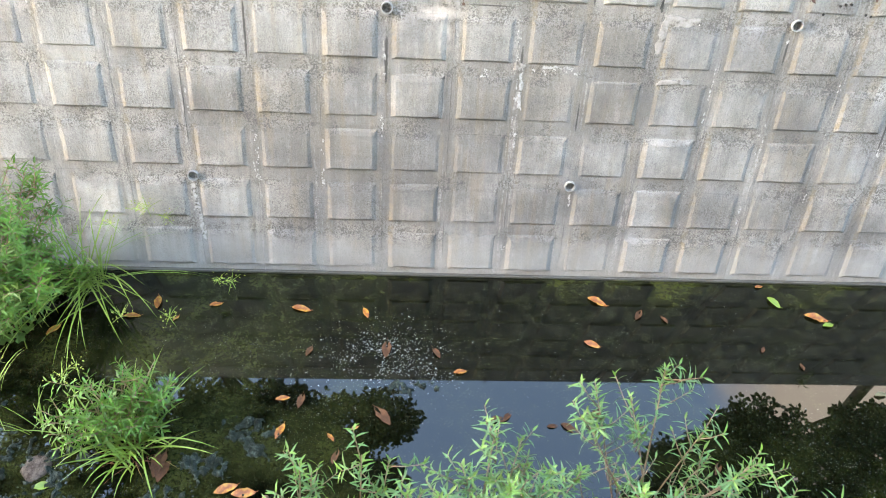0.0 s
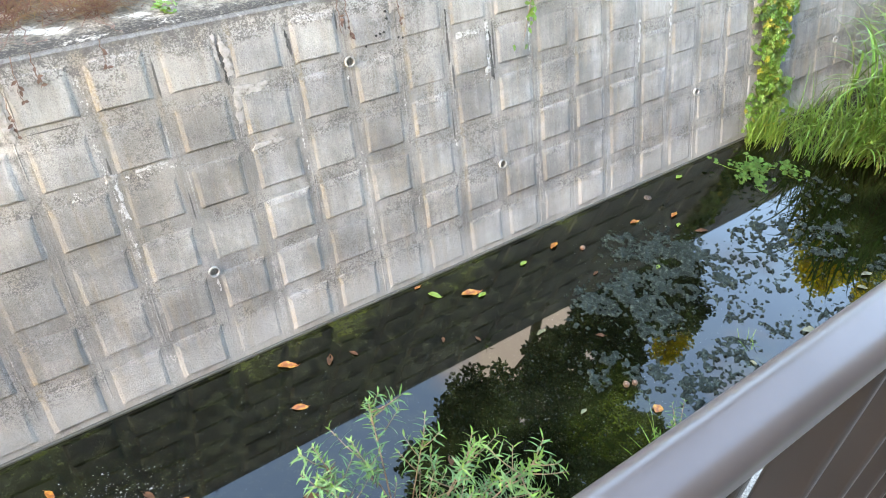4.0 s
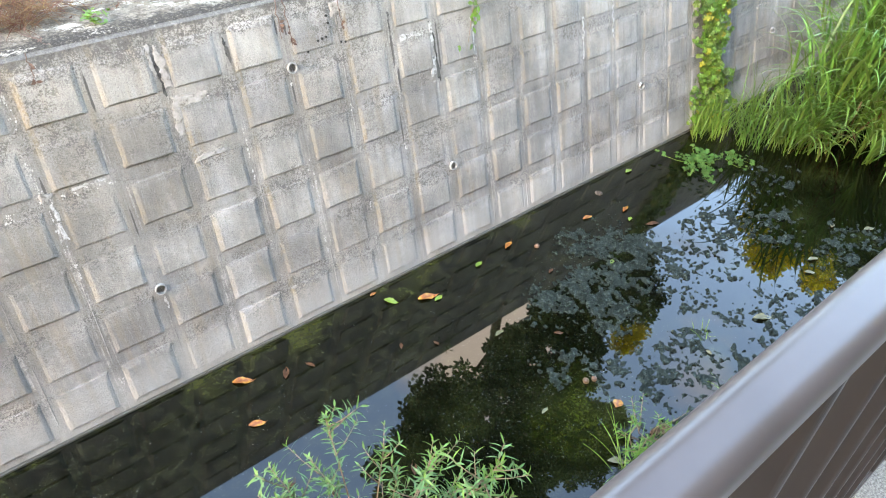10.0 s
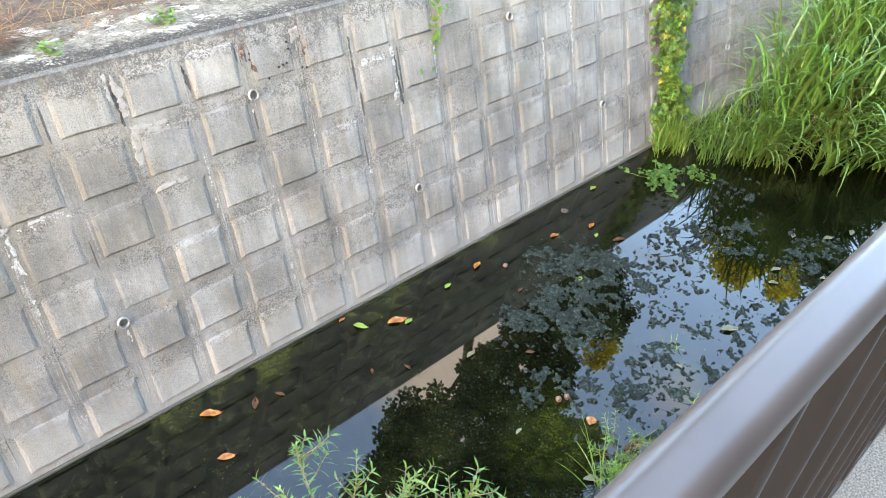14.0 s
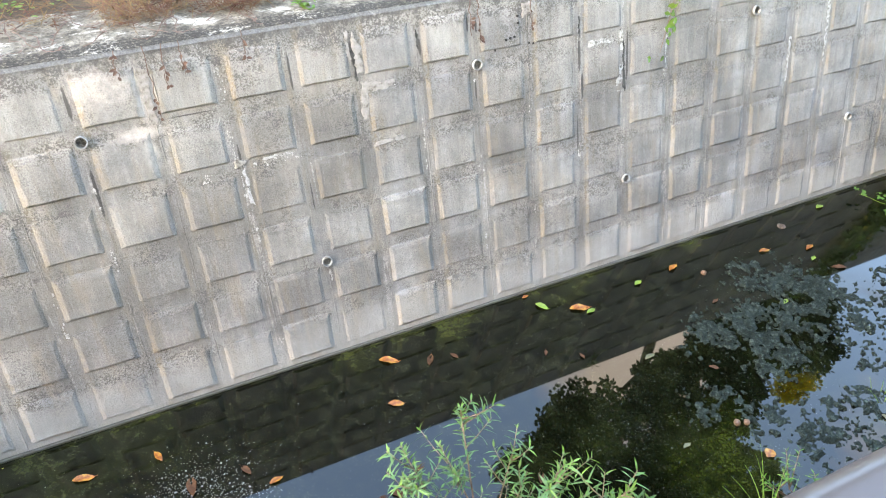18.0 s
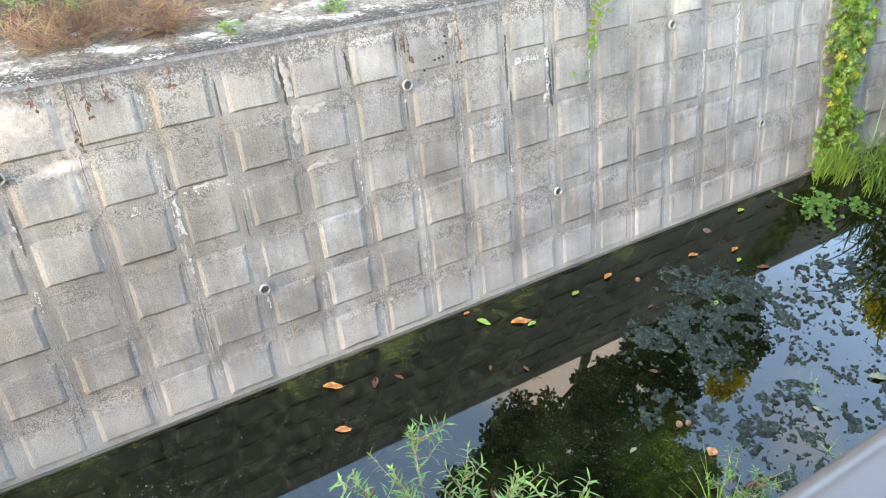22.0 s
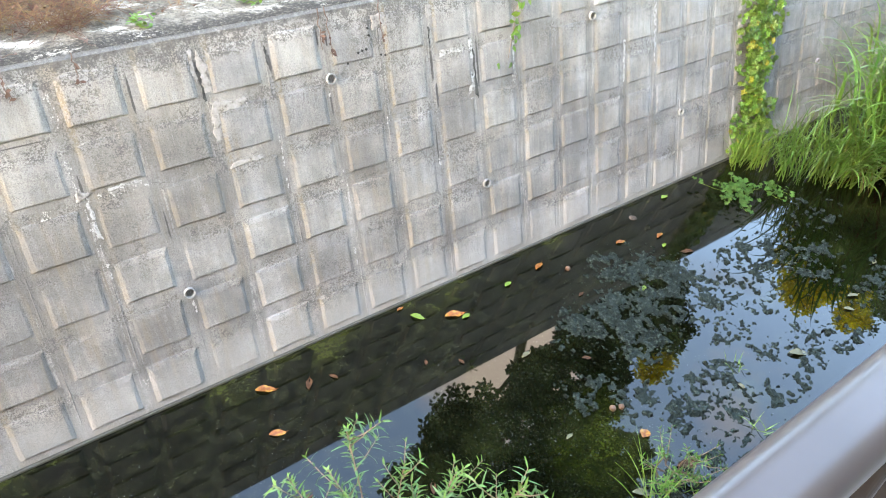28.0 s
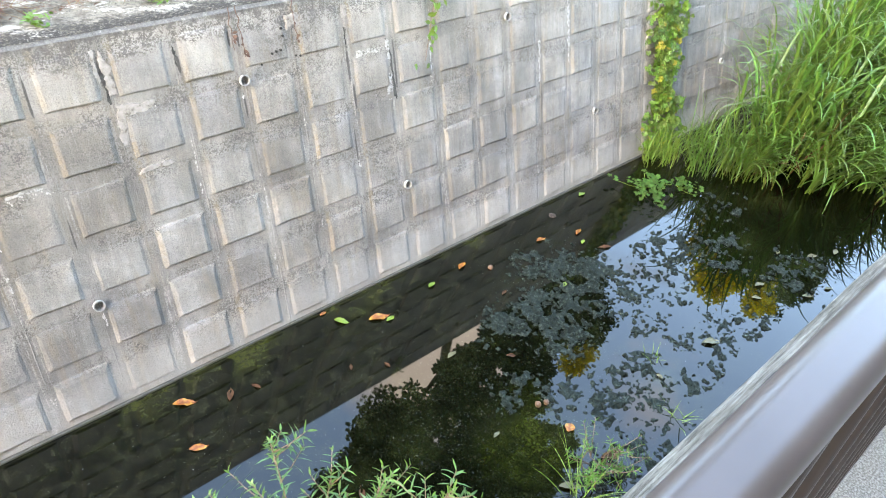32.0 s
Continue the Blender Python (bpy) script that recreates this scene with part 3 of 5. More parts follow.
class Heap:
    """Gathers many small pieces into one mesh."""
    def __init__(self):
        self.v, self.f = [], []

    def add(self, verts, faces):
        n = len(self.v)
        self.v.extend(verts)
        self.f.extend([tuple(n + i for i in f) for f in faces])

    def blade(self, base, heading, length, width, lift, droop, r, steps=6, fold=0.25, late=False):
        """A grass blade: starts at lift (radians above level) and bends down by droop."""
        p, a, out = Vector(base), lift, []
        side = Vector((-math.sin(heading), math.cos(heading), 0))
        for i in range(steps + 1):
            s = i / steps
            w = width * (0.55 + 0.9 * s if s < 0.3 else 0.82 * (1 - ((s - 0.3) / 0.7) ** 1.6) + 0.02)
            fwd = Vector((math.cos(heading) * math.cos(a), math.sin(heading) * math.cos(a), math.sin(a)))
            up = side.cross(fwd)
            out += [p - side * w / 2 + up * -w * fold, p.copy(), p + side * w / 2 + up * -w * fold]
            p = p + fwd * (length / steps)
            a -= droop / steps * ((0.1 + 2.7 * s * s) if late else (0.4 + 1.2 * s))
        self.add(out, [q for i in range(steps) for q in ((3 * i, 3 * i + 1, 3 * i + 4, 3 * i + 3), (3 * i + 1, 3 * i + 2, 3 * i + 5, 3 * i + 4))])
        return p

    def leaf(self, base, fwd, up, length, width, curl=0.15):
        """A pointed leaf with a fold along its midrib."""
        fwd = Vector(fwd).normalized()
        side = fwd.cross(Vector(up))
        side = side.normalized() if side.length > 1e-4 else Vector((1, 0, 0))
        up = side.cross(fwd)
        b = Vector(base)
        prof = ((0, 0.08), (0.3, 0.9), (0.62, 0.85), (1, 0.04))
        out = []
        for s, w in prof:
            c = b + fwd * (length * s) - up * (curl * length * s * s)
            out += [c - side * (width * w / 2) + up * width * 0.12, c, c + side * (width * w / 2) + up * width * 0.12]
        self.add(out, [q for i in range(3) for q in ((3 * i, 3 * i + 1, 3 * i + 4, 3 * i + 3), (3 * i + 1, 3 * i + 2, 3 * i + 5, 3 * i + 4))])

    def small_leaf(self, base, fwd, up, length, width):
        fwd = Vector(fwd).normalized()
        side = fwd.cross(Vector(up))
        side = side.normalized() if side.length > 1e-4 else Vector((1, 0, 0))
        c = Vector(base)
        m = c + fwd * (length * 0.5)
        self.add([c, m - side * (width / 2), c + fwd * length, m + side * (width / 2)], [(0, 1, 2), (0, 2, 3)])

    def tube(self, points, r0, r1, sides=6):
        n = len(points)
        out, faces = [], []
        for i, p in enumerate(points):
            d = (Vector(points[min(i + 1, n - 1)]) - Vector(points[max(i - 1, 0)])).normalized()
            a = d.orthogonal().normalized()
            c = d.cross(a)
            r = r0 + (r1 - r0) * i / (n - 1)
            out += [Vector(p) + (a * math.cos(k * math.tau / sides) + c * math.sin(k * math.tau / sides)) * r for k in range(sides)]
        for i in range(n - 1):
            for k in range(sides):
                j = (k + 1) % sides
                faces.append((i * sides + k, i * sides + j, (i + 1) * sides + j, (i + 1) * sides + k))
        faces.append(tuple(range(sides))[::-1])
        faces.append(tuple((n - 1) * sides + k for k in range(sides)))
        self.add(out, faces)

    def mesh(self, name, mat, smooth=False):
        return mesh_of(name, self.v, self.f, mat, smooth)


# ---- channel: bed, water, banks ----
def sheet(name, x0, x1, y0, y1, nx, ny, height, mat, smooth=True):
    vs = [(x0 + (x1 - x0) * i / nx, y0 + (y1 - y0) * j / ny) for j in range(ny + 1) for i in range(nx + 1)]
    return mesh_of(name, [(x, y, height(x, y)) for x, y in vs],
                   [(j * (nx + 1) + i, j * (nx + 1) + i + 1, (j + 1) * (nx + 1) + i + 1, (j + 1) * (nx + 1) + i) for j in range(ny) for i in range(nx)], mat, smooth)


bed = new("stream_bed", sheet("stream_bed", -14, 40, -2.7, 0.05, 700, 60,
          lambda x, y: -0.13 + 0.05 * noise.noise((x * 1.3, y * 1.3, 0)) + 0.025 * noise.noise((x * 5, y * 5, 3)) + 0.115 * max(0, min(1, (y + 0.16) / 0.14)) ** 1.5, M_BED))
tagged(bed, "dark muddy stream bed furred with olive algae", "stream bed", kind="structure")
water = new("water", sheet("water", -14, 40, -2.7, 0.02, 4, 4, lambda x, y: 0.0, M_WATER))
water.visible_shadow = False
tagged(water, "still dark water reflecting evening sky and trees", "water", kind="structure")

# far wall: battered slab with raised panels
bx0, bx1 = WALL_X0, WALL_X1
prof = [on_wall(0, -1.2), on_wall(0, V_TOP), Vector((0, TOP_Y + 0.02, TOP_Z + 0.012)), Vector((0, TOP_Y + 0.30, TOP_Z + 0.012)), Vector((0, TOP_Y + 0.30, -0.4))]
vs = [Vector((x, p.y, p.z)) for x in (bx0, bx1) for p in prof]
n = len(prof)
wall = new("wall_north", mesh_of("wall_north", vs, [(i, (i + 1) % n, n + (i + 1) % n, n + i) for i in range(n)] + [tuple(range(n))[::-1], tuple(range(n, 2 * n))], M_WALL))
tagged(wall, "battered grey concrete retaining wall with raised square panels, stained and streaked", "retaining wall", kind="structure")

# foot of the wall: a low toe just over the water
toe = box_mesh("toe", bx0, bx1, -0.010, 0.03, -0.3, 0.012, M_WALL, 0.004)
part("toe", toe, wall)


def panel_mesh(k):
    """A cast panel: its foot stands proud with a sharp lip, its head runs out into the wall; worn, uneven edges."""
    r = random.Random(k)
    P, Q, n = PITCH, ROW, 6
    u0, u1, v0, v1 = 0.168, 0.815, 0.245, 0.855
    foot, head = -0.0086 + r.uniform(-0.001, 0.001), -0.0067 + r.uniform(-0.0012, 0.0012)
    wob = [r.uniform(0, 50) for _ in range(4)]
    edge = lambda side, s: 0.0028 * noise.noise((s * 4, wob[side], 0)) + 0.0012 * noise.noise((s * 14, wob[side], 3))
    inner, outer, mid = [], [], []
    for side in range(4):
        for i in range(n):
            s = i / n
            w = edge(side, s) * (1 if i else 0.3)
            fu, fv = ((u0 + (u1 - u0) * s, v0), (u1, v0 + (v1 - v0) * s), (u1 + (u0 - u1) * s, v1), (u0, v1 + (v0 - v1) * s))[side]
            bu, bv = ((0.08 + 0.83 * s, 0.205), (0.91, 0.205 + 0.79 * s), (0.91 - 0.83 * s, 0.995), (0.08, 0.995 - 0.79 * s))[side]
            fx, fz = fu * P + (w if side % 2 else 0), fv * Q + (0 if side % 2 else w)
            out = foot + (head - foot) * (fv - v0) / (v1 - v0)
            inner.append((fx, out, fz))
            outer.append((bu * P, 0.004, bv * Q))
            q = 0.4 if side == 2 else 0.55
            mid.append((bu * P + (fx - bu * P) * q, out * 0.42, bv * Q + (fz - bv * Q) * q))
    bm = bmesh.new()
    rings = [[bm.verts.new(c) for c in ring] for ring in (outer, mid, inner)]
    m = 4 * n
    for a, b in ((0, 1), (1, 2)):
        for i in range(m):
            j = (i + 1) % m
            bm.faces.new((rings[a][i], rings[a][j], rings[b][j], rings[b][i]))
    top = bm.faces.new(rings[2])
    bmesh.ops.bevel(bm, geom=list(top.edges), offset=0.0035, segments=2, profile=0.5, affect="EDGES")
    me = bpy.data.meshes.new("panel")
    bm.to_mesh(me)
    bm.free()
    me.materials.append(M_WALL)
    return me


panel_meshes = [panel_mesh(k) for k in range(8)]
for u in range(-12, 38):
    for v in range(6):
        part("panel", panel_meshes[rng.randrange(8)], wall, m=wall_pose(u, v, rng.uniform(-0.003, 0.002)))

# far bank: coping, lichen strip, soil
ground = new("ground", sheet("ground", -60, 90, TOP_Y + 0.25, 90, 60, 60, lambda x, y: TOP_Z - 0.01 + min(0.5, 0.06 * max(0, y - 1)) , M_SOIL))
tagged(ground, "dry soil of the far bank with straw and weeds", "ground", kind="structure")
coping = new("coping", sheet("coping", WALL_X0, WALL_X1, TOP_Y + 0.019, TOP_Y + 0.55, 300, 12,
             lambda x, y: TOP_Z + 0.0135 + 0.02 * max(0, noise.noise((x * 2, y * 4, 1))) * min(1, (y - TOP_Y - 0.019) / 0.12), M_CAP))
tagged(coping, "flat concrete coping, whitewashed patches and black lichen", "coping", kind="structure")

# near bank
nb = box_mesh("near_bank", -60, 90, -3.4, NEAR_Y, -0.5, WALK_Z, M_WALK, 0.015)
near_bank = tagged(new("wall_south", nb), "near concrete bank wall with a weathered edge", "retaining wall", kind="structure")
walkway = tagged(new("pavement", sheet("pavement", -60, 90, -60, -3.39, 20, 20, lambda x, y: WALK_Z, M_WALK)), "pale speckled concrete walkway beside the railing", "pavement", kind="structure")
part("kerb", box_mesh("kerb", -60, 90, NEAR_Y - 0.07, NEAR_Y + 0.004, WALK_Z - 0.09, WALK_Z + 0.006, M_EDGE, 0.008), near_bank, "grey weathered concrete edge")
h = Heap()
for k in range(5):
    y, z = NEAR_Y + 0.002 + 0.004 * k, WALK_Z - 0.02 - 0.018 * k
    h.tube([(-3 + 0.25 * i, y + 0.004 * noise.noise((i * 0.7, k, 0)), z + 0.006 * noise.noise((i * 0.5, k, 5))) for i in range(60)], 0.011, 0.011, 6)
part("edge_ribs", h.mesh("edge_ribs", M_EDGE, True), near_bank, "grey weathered ribbed edge")
# added wall, never in view: keeps part of the sky's light off the far wall
sky_blocker = tagged(new("building", box_mesh("building", -13, 10, -6.2, -5.6, WALK_Z - 0.05, 14.0, M_BLOCKER)), "added unseen grey wall behind the walkway, blocking sky light", "building", kind="structure")

# seams left by the formwork
for u in range(-11, 30):
    v = rng.uniform(-0.1, 0.6)
    while v < 5.9:
        v2 = min(6.1, v + rng.uniform(0.8, 2.4))
        if rng.random() < 0.75:
            h = Heap()
            du, w = rng.uniform(-0.03, 0.03), rng.uniform(0.002, 0.004)
            pts = [on_wall(u + du + 0.008 * noise.noise((u * 3, k * 0.9, 0)), v + (v2 - v) * k / 8, -0.001) for k in range(9)]
            h.tube(pts, w, w * 0.8, 5)
            part("form_seam", h.mesh("form_seam", M_WALL), wall)
        v = v2 + rng.uniform(0.1, 0.5)
for v in (3.05, 4.06, 5.04, 2.07):
    u = -11.0
    while u < 26:
        u2 = u + rng.uniform(0.8, 3.2)
        if rng.random() < 0.6:
            h = Heap()
            pts = [on_wall(u + (u2 - u) * k / 10, v + 0.012 * noise.noise((u + k * 0.6, v, 2)), -0.001) for k in range(11)]
            h.tube(pts, 0.003, 0.0025, 5)
            part("form_seam", h.mesh("form_seam", M_WALL), wall)
        u = u2 + rng.uniform(0.1, 1.2)


# mortar patches smeared on the wall
def patch(corners, thick, mat, seed, name="mortar_patch", label="pale smeared mortar patch"):
    """A ragged, lumpy slab over a polygon of (u, v) corners."""
    r = random.Random(seed)
    ring = []
    for i, (u, v) in enumerate(corners):
        u2, v2 = corners[(i + 1) % len(corners)]
        for k in range(14):
            s = k / 14
            a, b2 = u + (u2 - u) * s, v + (v2 - v) * s
            ring.append((a + 0.05 * noise.noise((a * 9, b2 * 9, seed)) + r.uniform(-0.015, 0.015), b2 + 0.05 * noise.noise((a * 9, b2 * 9, seed + 5)) + r.uniform(-0.015, 0.015)))
    n = len(ring)
    cu, cv = sum(q[0] for q in ring) / n, sum(q[1] for q in ring) / n
    vs = []
    for s, h in ((1.0, -0.002), (0.95, 0.6), (0.85, 0.95), (0.6, 1.0), (0.3, 1.05)):
        for u, v in ring:
            a, b2 = cu + (u - cu) * s, cv + (v - cv) * s
            vs.append(on_wall(a, b2, h if s == 1.0 else thick * h * (0.95 + 0.2 * noise.noise((a * 12, b2 * 12, seed)) + r.uniform(-0.03, 0.03))))
    vs.append(on_wall(cu, cv, thick))
    fs = [(q * n + i, q * n + (i + 1) % n, (q + 1) * n + (i + 1) % n, (q + 1) * n + i) for q in range(4) for i in range(n)] + [(4 * n + i, 4 * n + (i + 1) % n, 5 * n) for i in range(n)]
    part(name, mesh_of(name, vs, fs, mat), wall, label)


patch([(1.02, 4.9), (1.55, 4.93), (1.58, 5.06), (1.0, 5.1)], 0.0035, M_MORTAR, 1)
patch([(0.99, 4.45), (1.09, 4.45), (1.12, 4.95), (1.0, 4.95)], 0.0035, M_MORTAR, 2)
patch([(1.1, 3.95), (1.62, 3.97), (1.64, 4.06), (1.2, 4.05)], 0.0070, M_MORTAR, 3)
patch([(0.99, 5.25), (1.1, 5.25), (1.1, 5.75), (0.96, 5.95)], 0.0035, M_MORTAR, 4)
patch([(0.86, 5.6), (0.93, 5.45), (0.95, 5.95), (0.86, 5.98)], 0.0035, M_MORTAR, 5)
patch([(5.18, 4.93), (5.72, 4.93), (5.74, 5.05), (5.2, 5.04)], 0.0030, M_LIME, 6)
patch([(-2.06, 5.1), (-1.95, 5.05), (-1.95, 5.9), (-2.08, 6.0)], 0.0030, M_MORTAR, 7)

patch([(5.86, 4.75), (5.92, 4.75), (5.95, 5.15), (5.86, 5.2)], 0.0025, M_LIME, 8)
patch([(5.78, 4.05), (5.9, 4.1), (5.93, 4.45), (5.82, 4.5)], 0.0035, M_LIME, 9)
patch([(6.8, 4.3), (6.88, 4.3), (6.92, 4.85), (6.84, 5.0)], 0.0030, M_LIME, 10)
patch([(-1.1, 4.1), (-0.93, 4.12), (-0.9, 4.2), (-1.05, 4.24)], 0.0060, M_MORTAR, 11)
patch([(3.9, 5.72), (4.15, 5.74), (4.16, 5.95), (3.92, 5.95)], 0.0050, M_MORTAR, 12)
patch([(4.98, 5.7), (5.1, 5.72), (5.1, 5.95), (5.0, 5.95)], 0.0030, M_MORTAR, 13)

# lime that has dripped down the wall
for k, corners in enumerate((((-6.03, 1.86), (-5.95, 1.86), (-5.93, 1.3), (-5.89, 0.72), (-5.95, 0.75), (-5.99, 1.3)),
                             ((10.97, 5.2), (11.03, 5.2), (11.04, 4.3), (11.01, 3.5), (10.98, 4.2)), ((9.98, 4.3), (10.03, 4.3), (10.02, 3.3), (9.99, 3.3)),
                             ((-0.66, 4.14), (-0.2, 4.17), (-0.2, 4.19), (-0.66, 4.18)), ((-0.99, 4.02), (-0.94, 4.02), (-0.92, 3.4), (-0.97, 3.45)))):
    patch(corners, 0.0022, M_LIME, 30 + k, "lime_drip", "white crusted lime drip")
# dark peeling cracks
for k, corners in enumerate((((5.91, 4.98), (5.94, 4.98), (5.96, 4.5), (5.985, 3.9), (5.965, 3.9), (5.93, 4.4)), ((5.2, 4.915), (5.78, 4.89), (5.78, 4.87), (5.2, 4.9)),
                             ((0.96, 5.12), (0.98, 5.12), (0.985, 5.45), (0.968, 5.75), (0.955, 5.6)), ((2.0, 5.5), (2.02, 5.48), (2.04, 5.75), (2.005, 5.82)), ((5.0, 5.15), (5.015, 5.15), (5.02, 5.55), (4.995, 5.55)))):
    patch(corners, 0.0016, M_MOSS, 50 + k, "peeling_crack", "dark ragged crack with lichen")

# lime runs: thin crusts of flakes down the grooves (u, v, half width, half height)
LIME_RUNS = [(1.0, 5.6, 0.05, 0.35), (5.84, 4.35, 0.05, 0.6), (5.45, 4.99, 0.34, 0.05), (6.86, 4.3, 0.045, 0.55), (-4.96, 2.5, 0.03, 0.4), (-3.95, 2.2, 0.025, 0.7), (-4.96, 1.85, 0.05, 0.25),
                  (-0.62, 4.12, 0.42, 0.035), (-0.96, 3.6, 0.05, 0.35), (-1.05, 5.5, 0.08, 0.35), (-1.5, 4.0, 0.12, 0.1), (-6.0, 1.5, 0.06, 0.42), (-5.9, 0.9, 0.04, 0.25), (-1.05, 4.4, 0.05, 0.38), (-0.5, 4.07, 0.5, 0.03), (-0.96, 0.62, 0.11, 0.18), (1.3, 4.95, 0.3, 0.09),
                  (2.95, 3.1, 0.05, 0.4), (-9.0, 4.0, 0.05, 0.8), (-5.9, 3.6, 0.05, 0.6), (4.02, 1.95, 0.03, 0.25), (11.05, 4.6, 0.05, 0.8), (9.9, 1.1, 0.04, 0.3)]
drip = random.Random(12)
LIME_RUNS += [(drip.choice((-8, -7, -5, -3, -2, -1, 0, 2, 3, 4, 5, 7, 8, 9)) + drip.uniform(-0.07, 0.05), drip.uniform(1.2, 5.6), drip.uniform(0.014, 0.03), drip.uniform(0.12, 0.4)) for _ in range(18)]
for u, v, ru, rv in LIME_RUNS:
    h, rl = Heap(), random.Random(int(u * 71 + v * 13))
    for k in range(int(30 + 1400 * ru * rv)):
        a, d = rl.uniform(0, math.tau), math.sqrt(rl.random())
        fu, fv = u + ru * d * math.cos(a), v + rv * d * math.sin(a)
        if noise.noise((fu * 9, fv * 6, 3)) + 0.6 * noise.noise((fu * 30, fv * 16, 1)) < 0.05:
            continue
        s, n = rl.uniform(0.002, 0.006), 6
        if 0.07 < fu % 1 < 0.92 and 0.2 < fv % 1 < 0.95:
            continue
        ring = [on_wall(fu + s * rl.uniform(0.5, 1) * math.cos(q * math.tau / n) / PITCH, fv + 1.5 * s * rl.uniform(0.5, 1) * math.sin(q * math.tau / n) / ROW, 0.0006) for q in range(n)]
        h.add(ring + [on_wall(fu, fv, rl.uniform(0.0015, 0.003))], [(q, (q + 1) % n, n) for q in range(n)])
    if h.v:
        part("lime_run", h.mesh("lime_run", M_FLAKE), wall, "white flaky lime run", kind="stuff")

# drilled holes
for u, v in ((3.28, 5.89), (3.81, 5.62), (3.57, 5.36), (3.65, 5.38), (3.73, 5.39), (3.37, 5.21), (4.01, 5.23), (4.09, 5.21), (3.8, 5.75)):
    h = Heap()
    h.tube([Vector((0, 0.012, 0)), Vector((0, -0.0005, 0))], 0.0065, 0.0065, 10)
    part("drill_hole", h.mesh("drill_hole", M_HOLE), wall, "small dark drilled hole", wall_pose(u, v, 0.0125 if 0.16 < u % 1 < 0.82 and 0.24 < v % 1 < 0.86 else 0.0015))

# ---- weep pipes ----
def weep_pipe(u, v):
    t = thing("weep_pipe", "short grey plastic weep pipe set into the wall", "pipe", "weep pipes in the wall")
    t.matrix_world = wall_pose(u, v)
    h, n, ro, ri, out = Heap(), 20, 0.029, 0.0235, 0.018
    ring = lambda r, y: [Vector((r * math.cos(k * math.tau / n), y, r * math.sin(k * math.tau / n))) for k in range(n)]
    vs = ring(ro, 0.01) + ring(ro, -out) + ring(ri, -out) + ring(ri, 0.03)
    h.add(vs, [(a * n + k, a * n + (k + 1) % n, (a + 1) * n + (k + 1) % n, (a + 1) * n + k) for a in range(3) for k in range(n)])
    part("pipe", h.mesh("pipe", M_PVC, False), t)
    h = Heap()
    h.add(ring(ri * 0.99, 0.022), [tuple(range(n))])
    part("silt", h.mesh("silt", M_DARK), t, "dark silt inside the pipe")


for u, v in ((0, 2), (-6, 2), (6, 2), (12, 2), (-3, 5), (3, 5), (9, 5), (-9, 5), (18, 2)):
    weep_pipe(u + 0.02, v + 0.02)

# ---- railing ----
RAIL_Y, RAIL_TOP, RAIL_YAW = -2.7405, 2.829, -0.15
railing = thing("railing", "brown painted metal railing with flat upright bars", "railing", at=(0, RAIL_Y, WALK_Z))
railing.rotation_euler.z = radians(RAIL_YAW)
RT = RAIL_TOP - WALK_Z
part("top_rail", box_mesh("top_rail", -4, 12, -0.025, 0.0255, RT - 0.044, RT + 0.002, M_RAIL, 0.0175, 8), railing, "glossy brown rounded handrail").data.polygons.foreach_set("use_smooth", [True] * len(bpy.data.meshes["top_rail"].polygons))
part("bottom_rail", box_mesh("bottom_rail", -4, 12, -0.022, 0.022, 0.05, 0.085, M_RAIL, 0.004), railing)
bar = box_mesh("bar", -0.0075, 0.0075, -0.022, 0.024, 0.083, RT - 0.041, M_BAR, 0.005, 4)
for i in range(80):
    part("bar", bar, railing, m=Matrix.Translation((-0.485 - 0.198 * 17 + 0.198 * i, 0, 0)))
for x in (-3.75, 5.6, 11.4):
    part("post", box_mesh("post", x - 0.02, x + 0.02, -0.021, 0.021, 0, RT - 0.042, M_RAIL, 0.004), railing)
smear = Heap()
r = random.Random(8)
for k in range(30):
    y, z = r.uniform(-0.019, 0.004), RT - 0.17 - r.uniform(0, 0.05)
    smear.add([Vector((-0.0064, y + a, z + c)) for a, c in ((0, 0), (r.uniform(0.0006, 0.002), 0.0005), (0.001, r.uniform(0.0006, 0.002)), (-0.0005, 0.001))], [(0, 1, 2, 3)])
part("paint_smear", smear.mesh("paint_smear", M_SMEAR), railing, "dry whitish smear on a bar", Matrix.Translation((-0.485 + 0.198 * 2, 0, 0)))


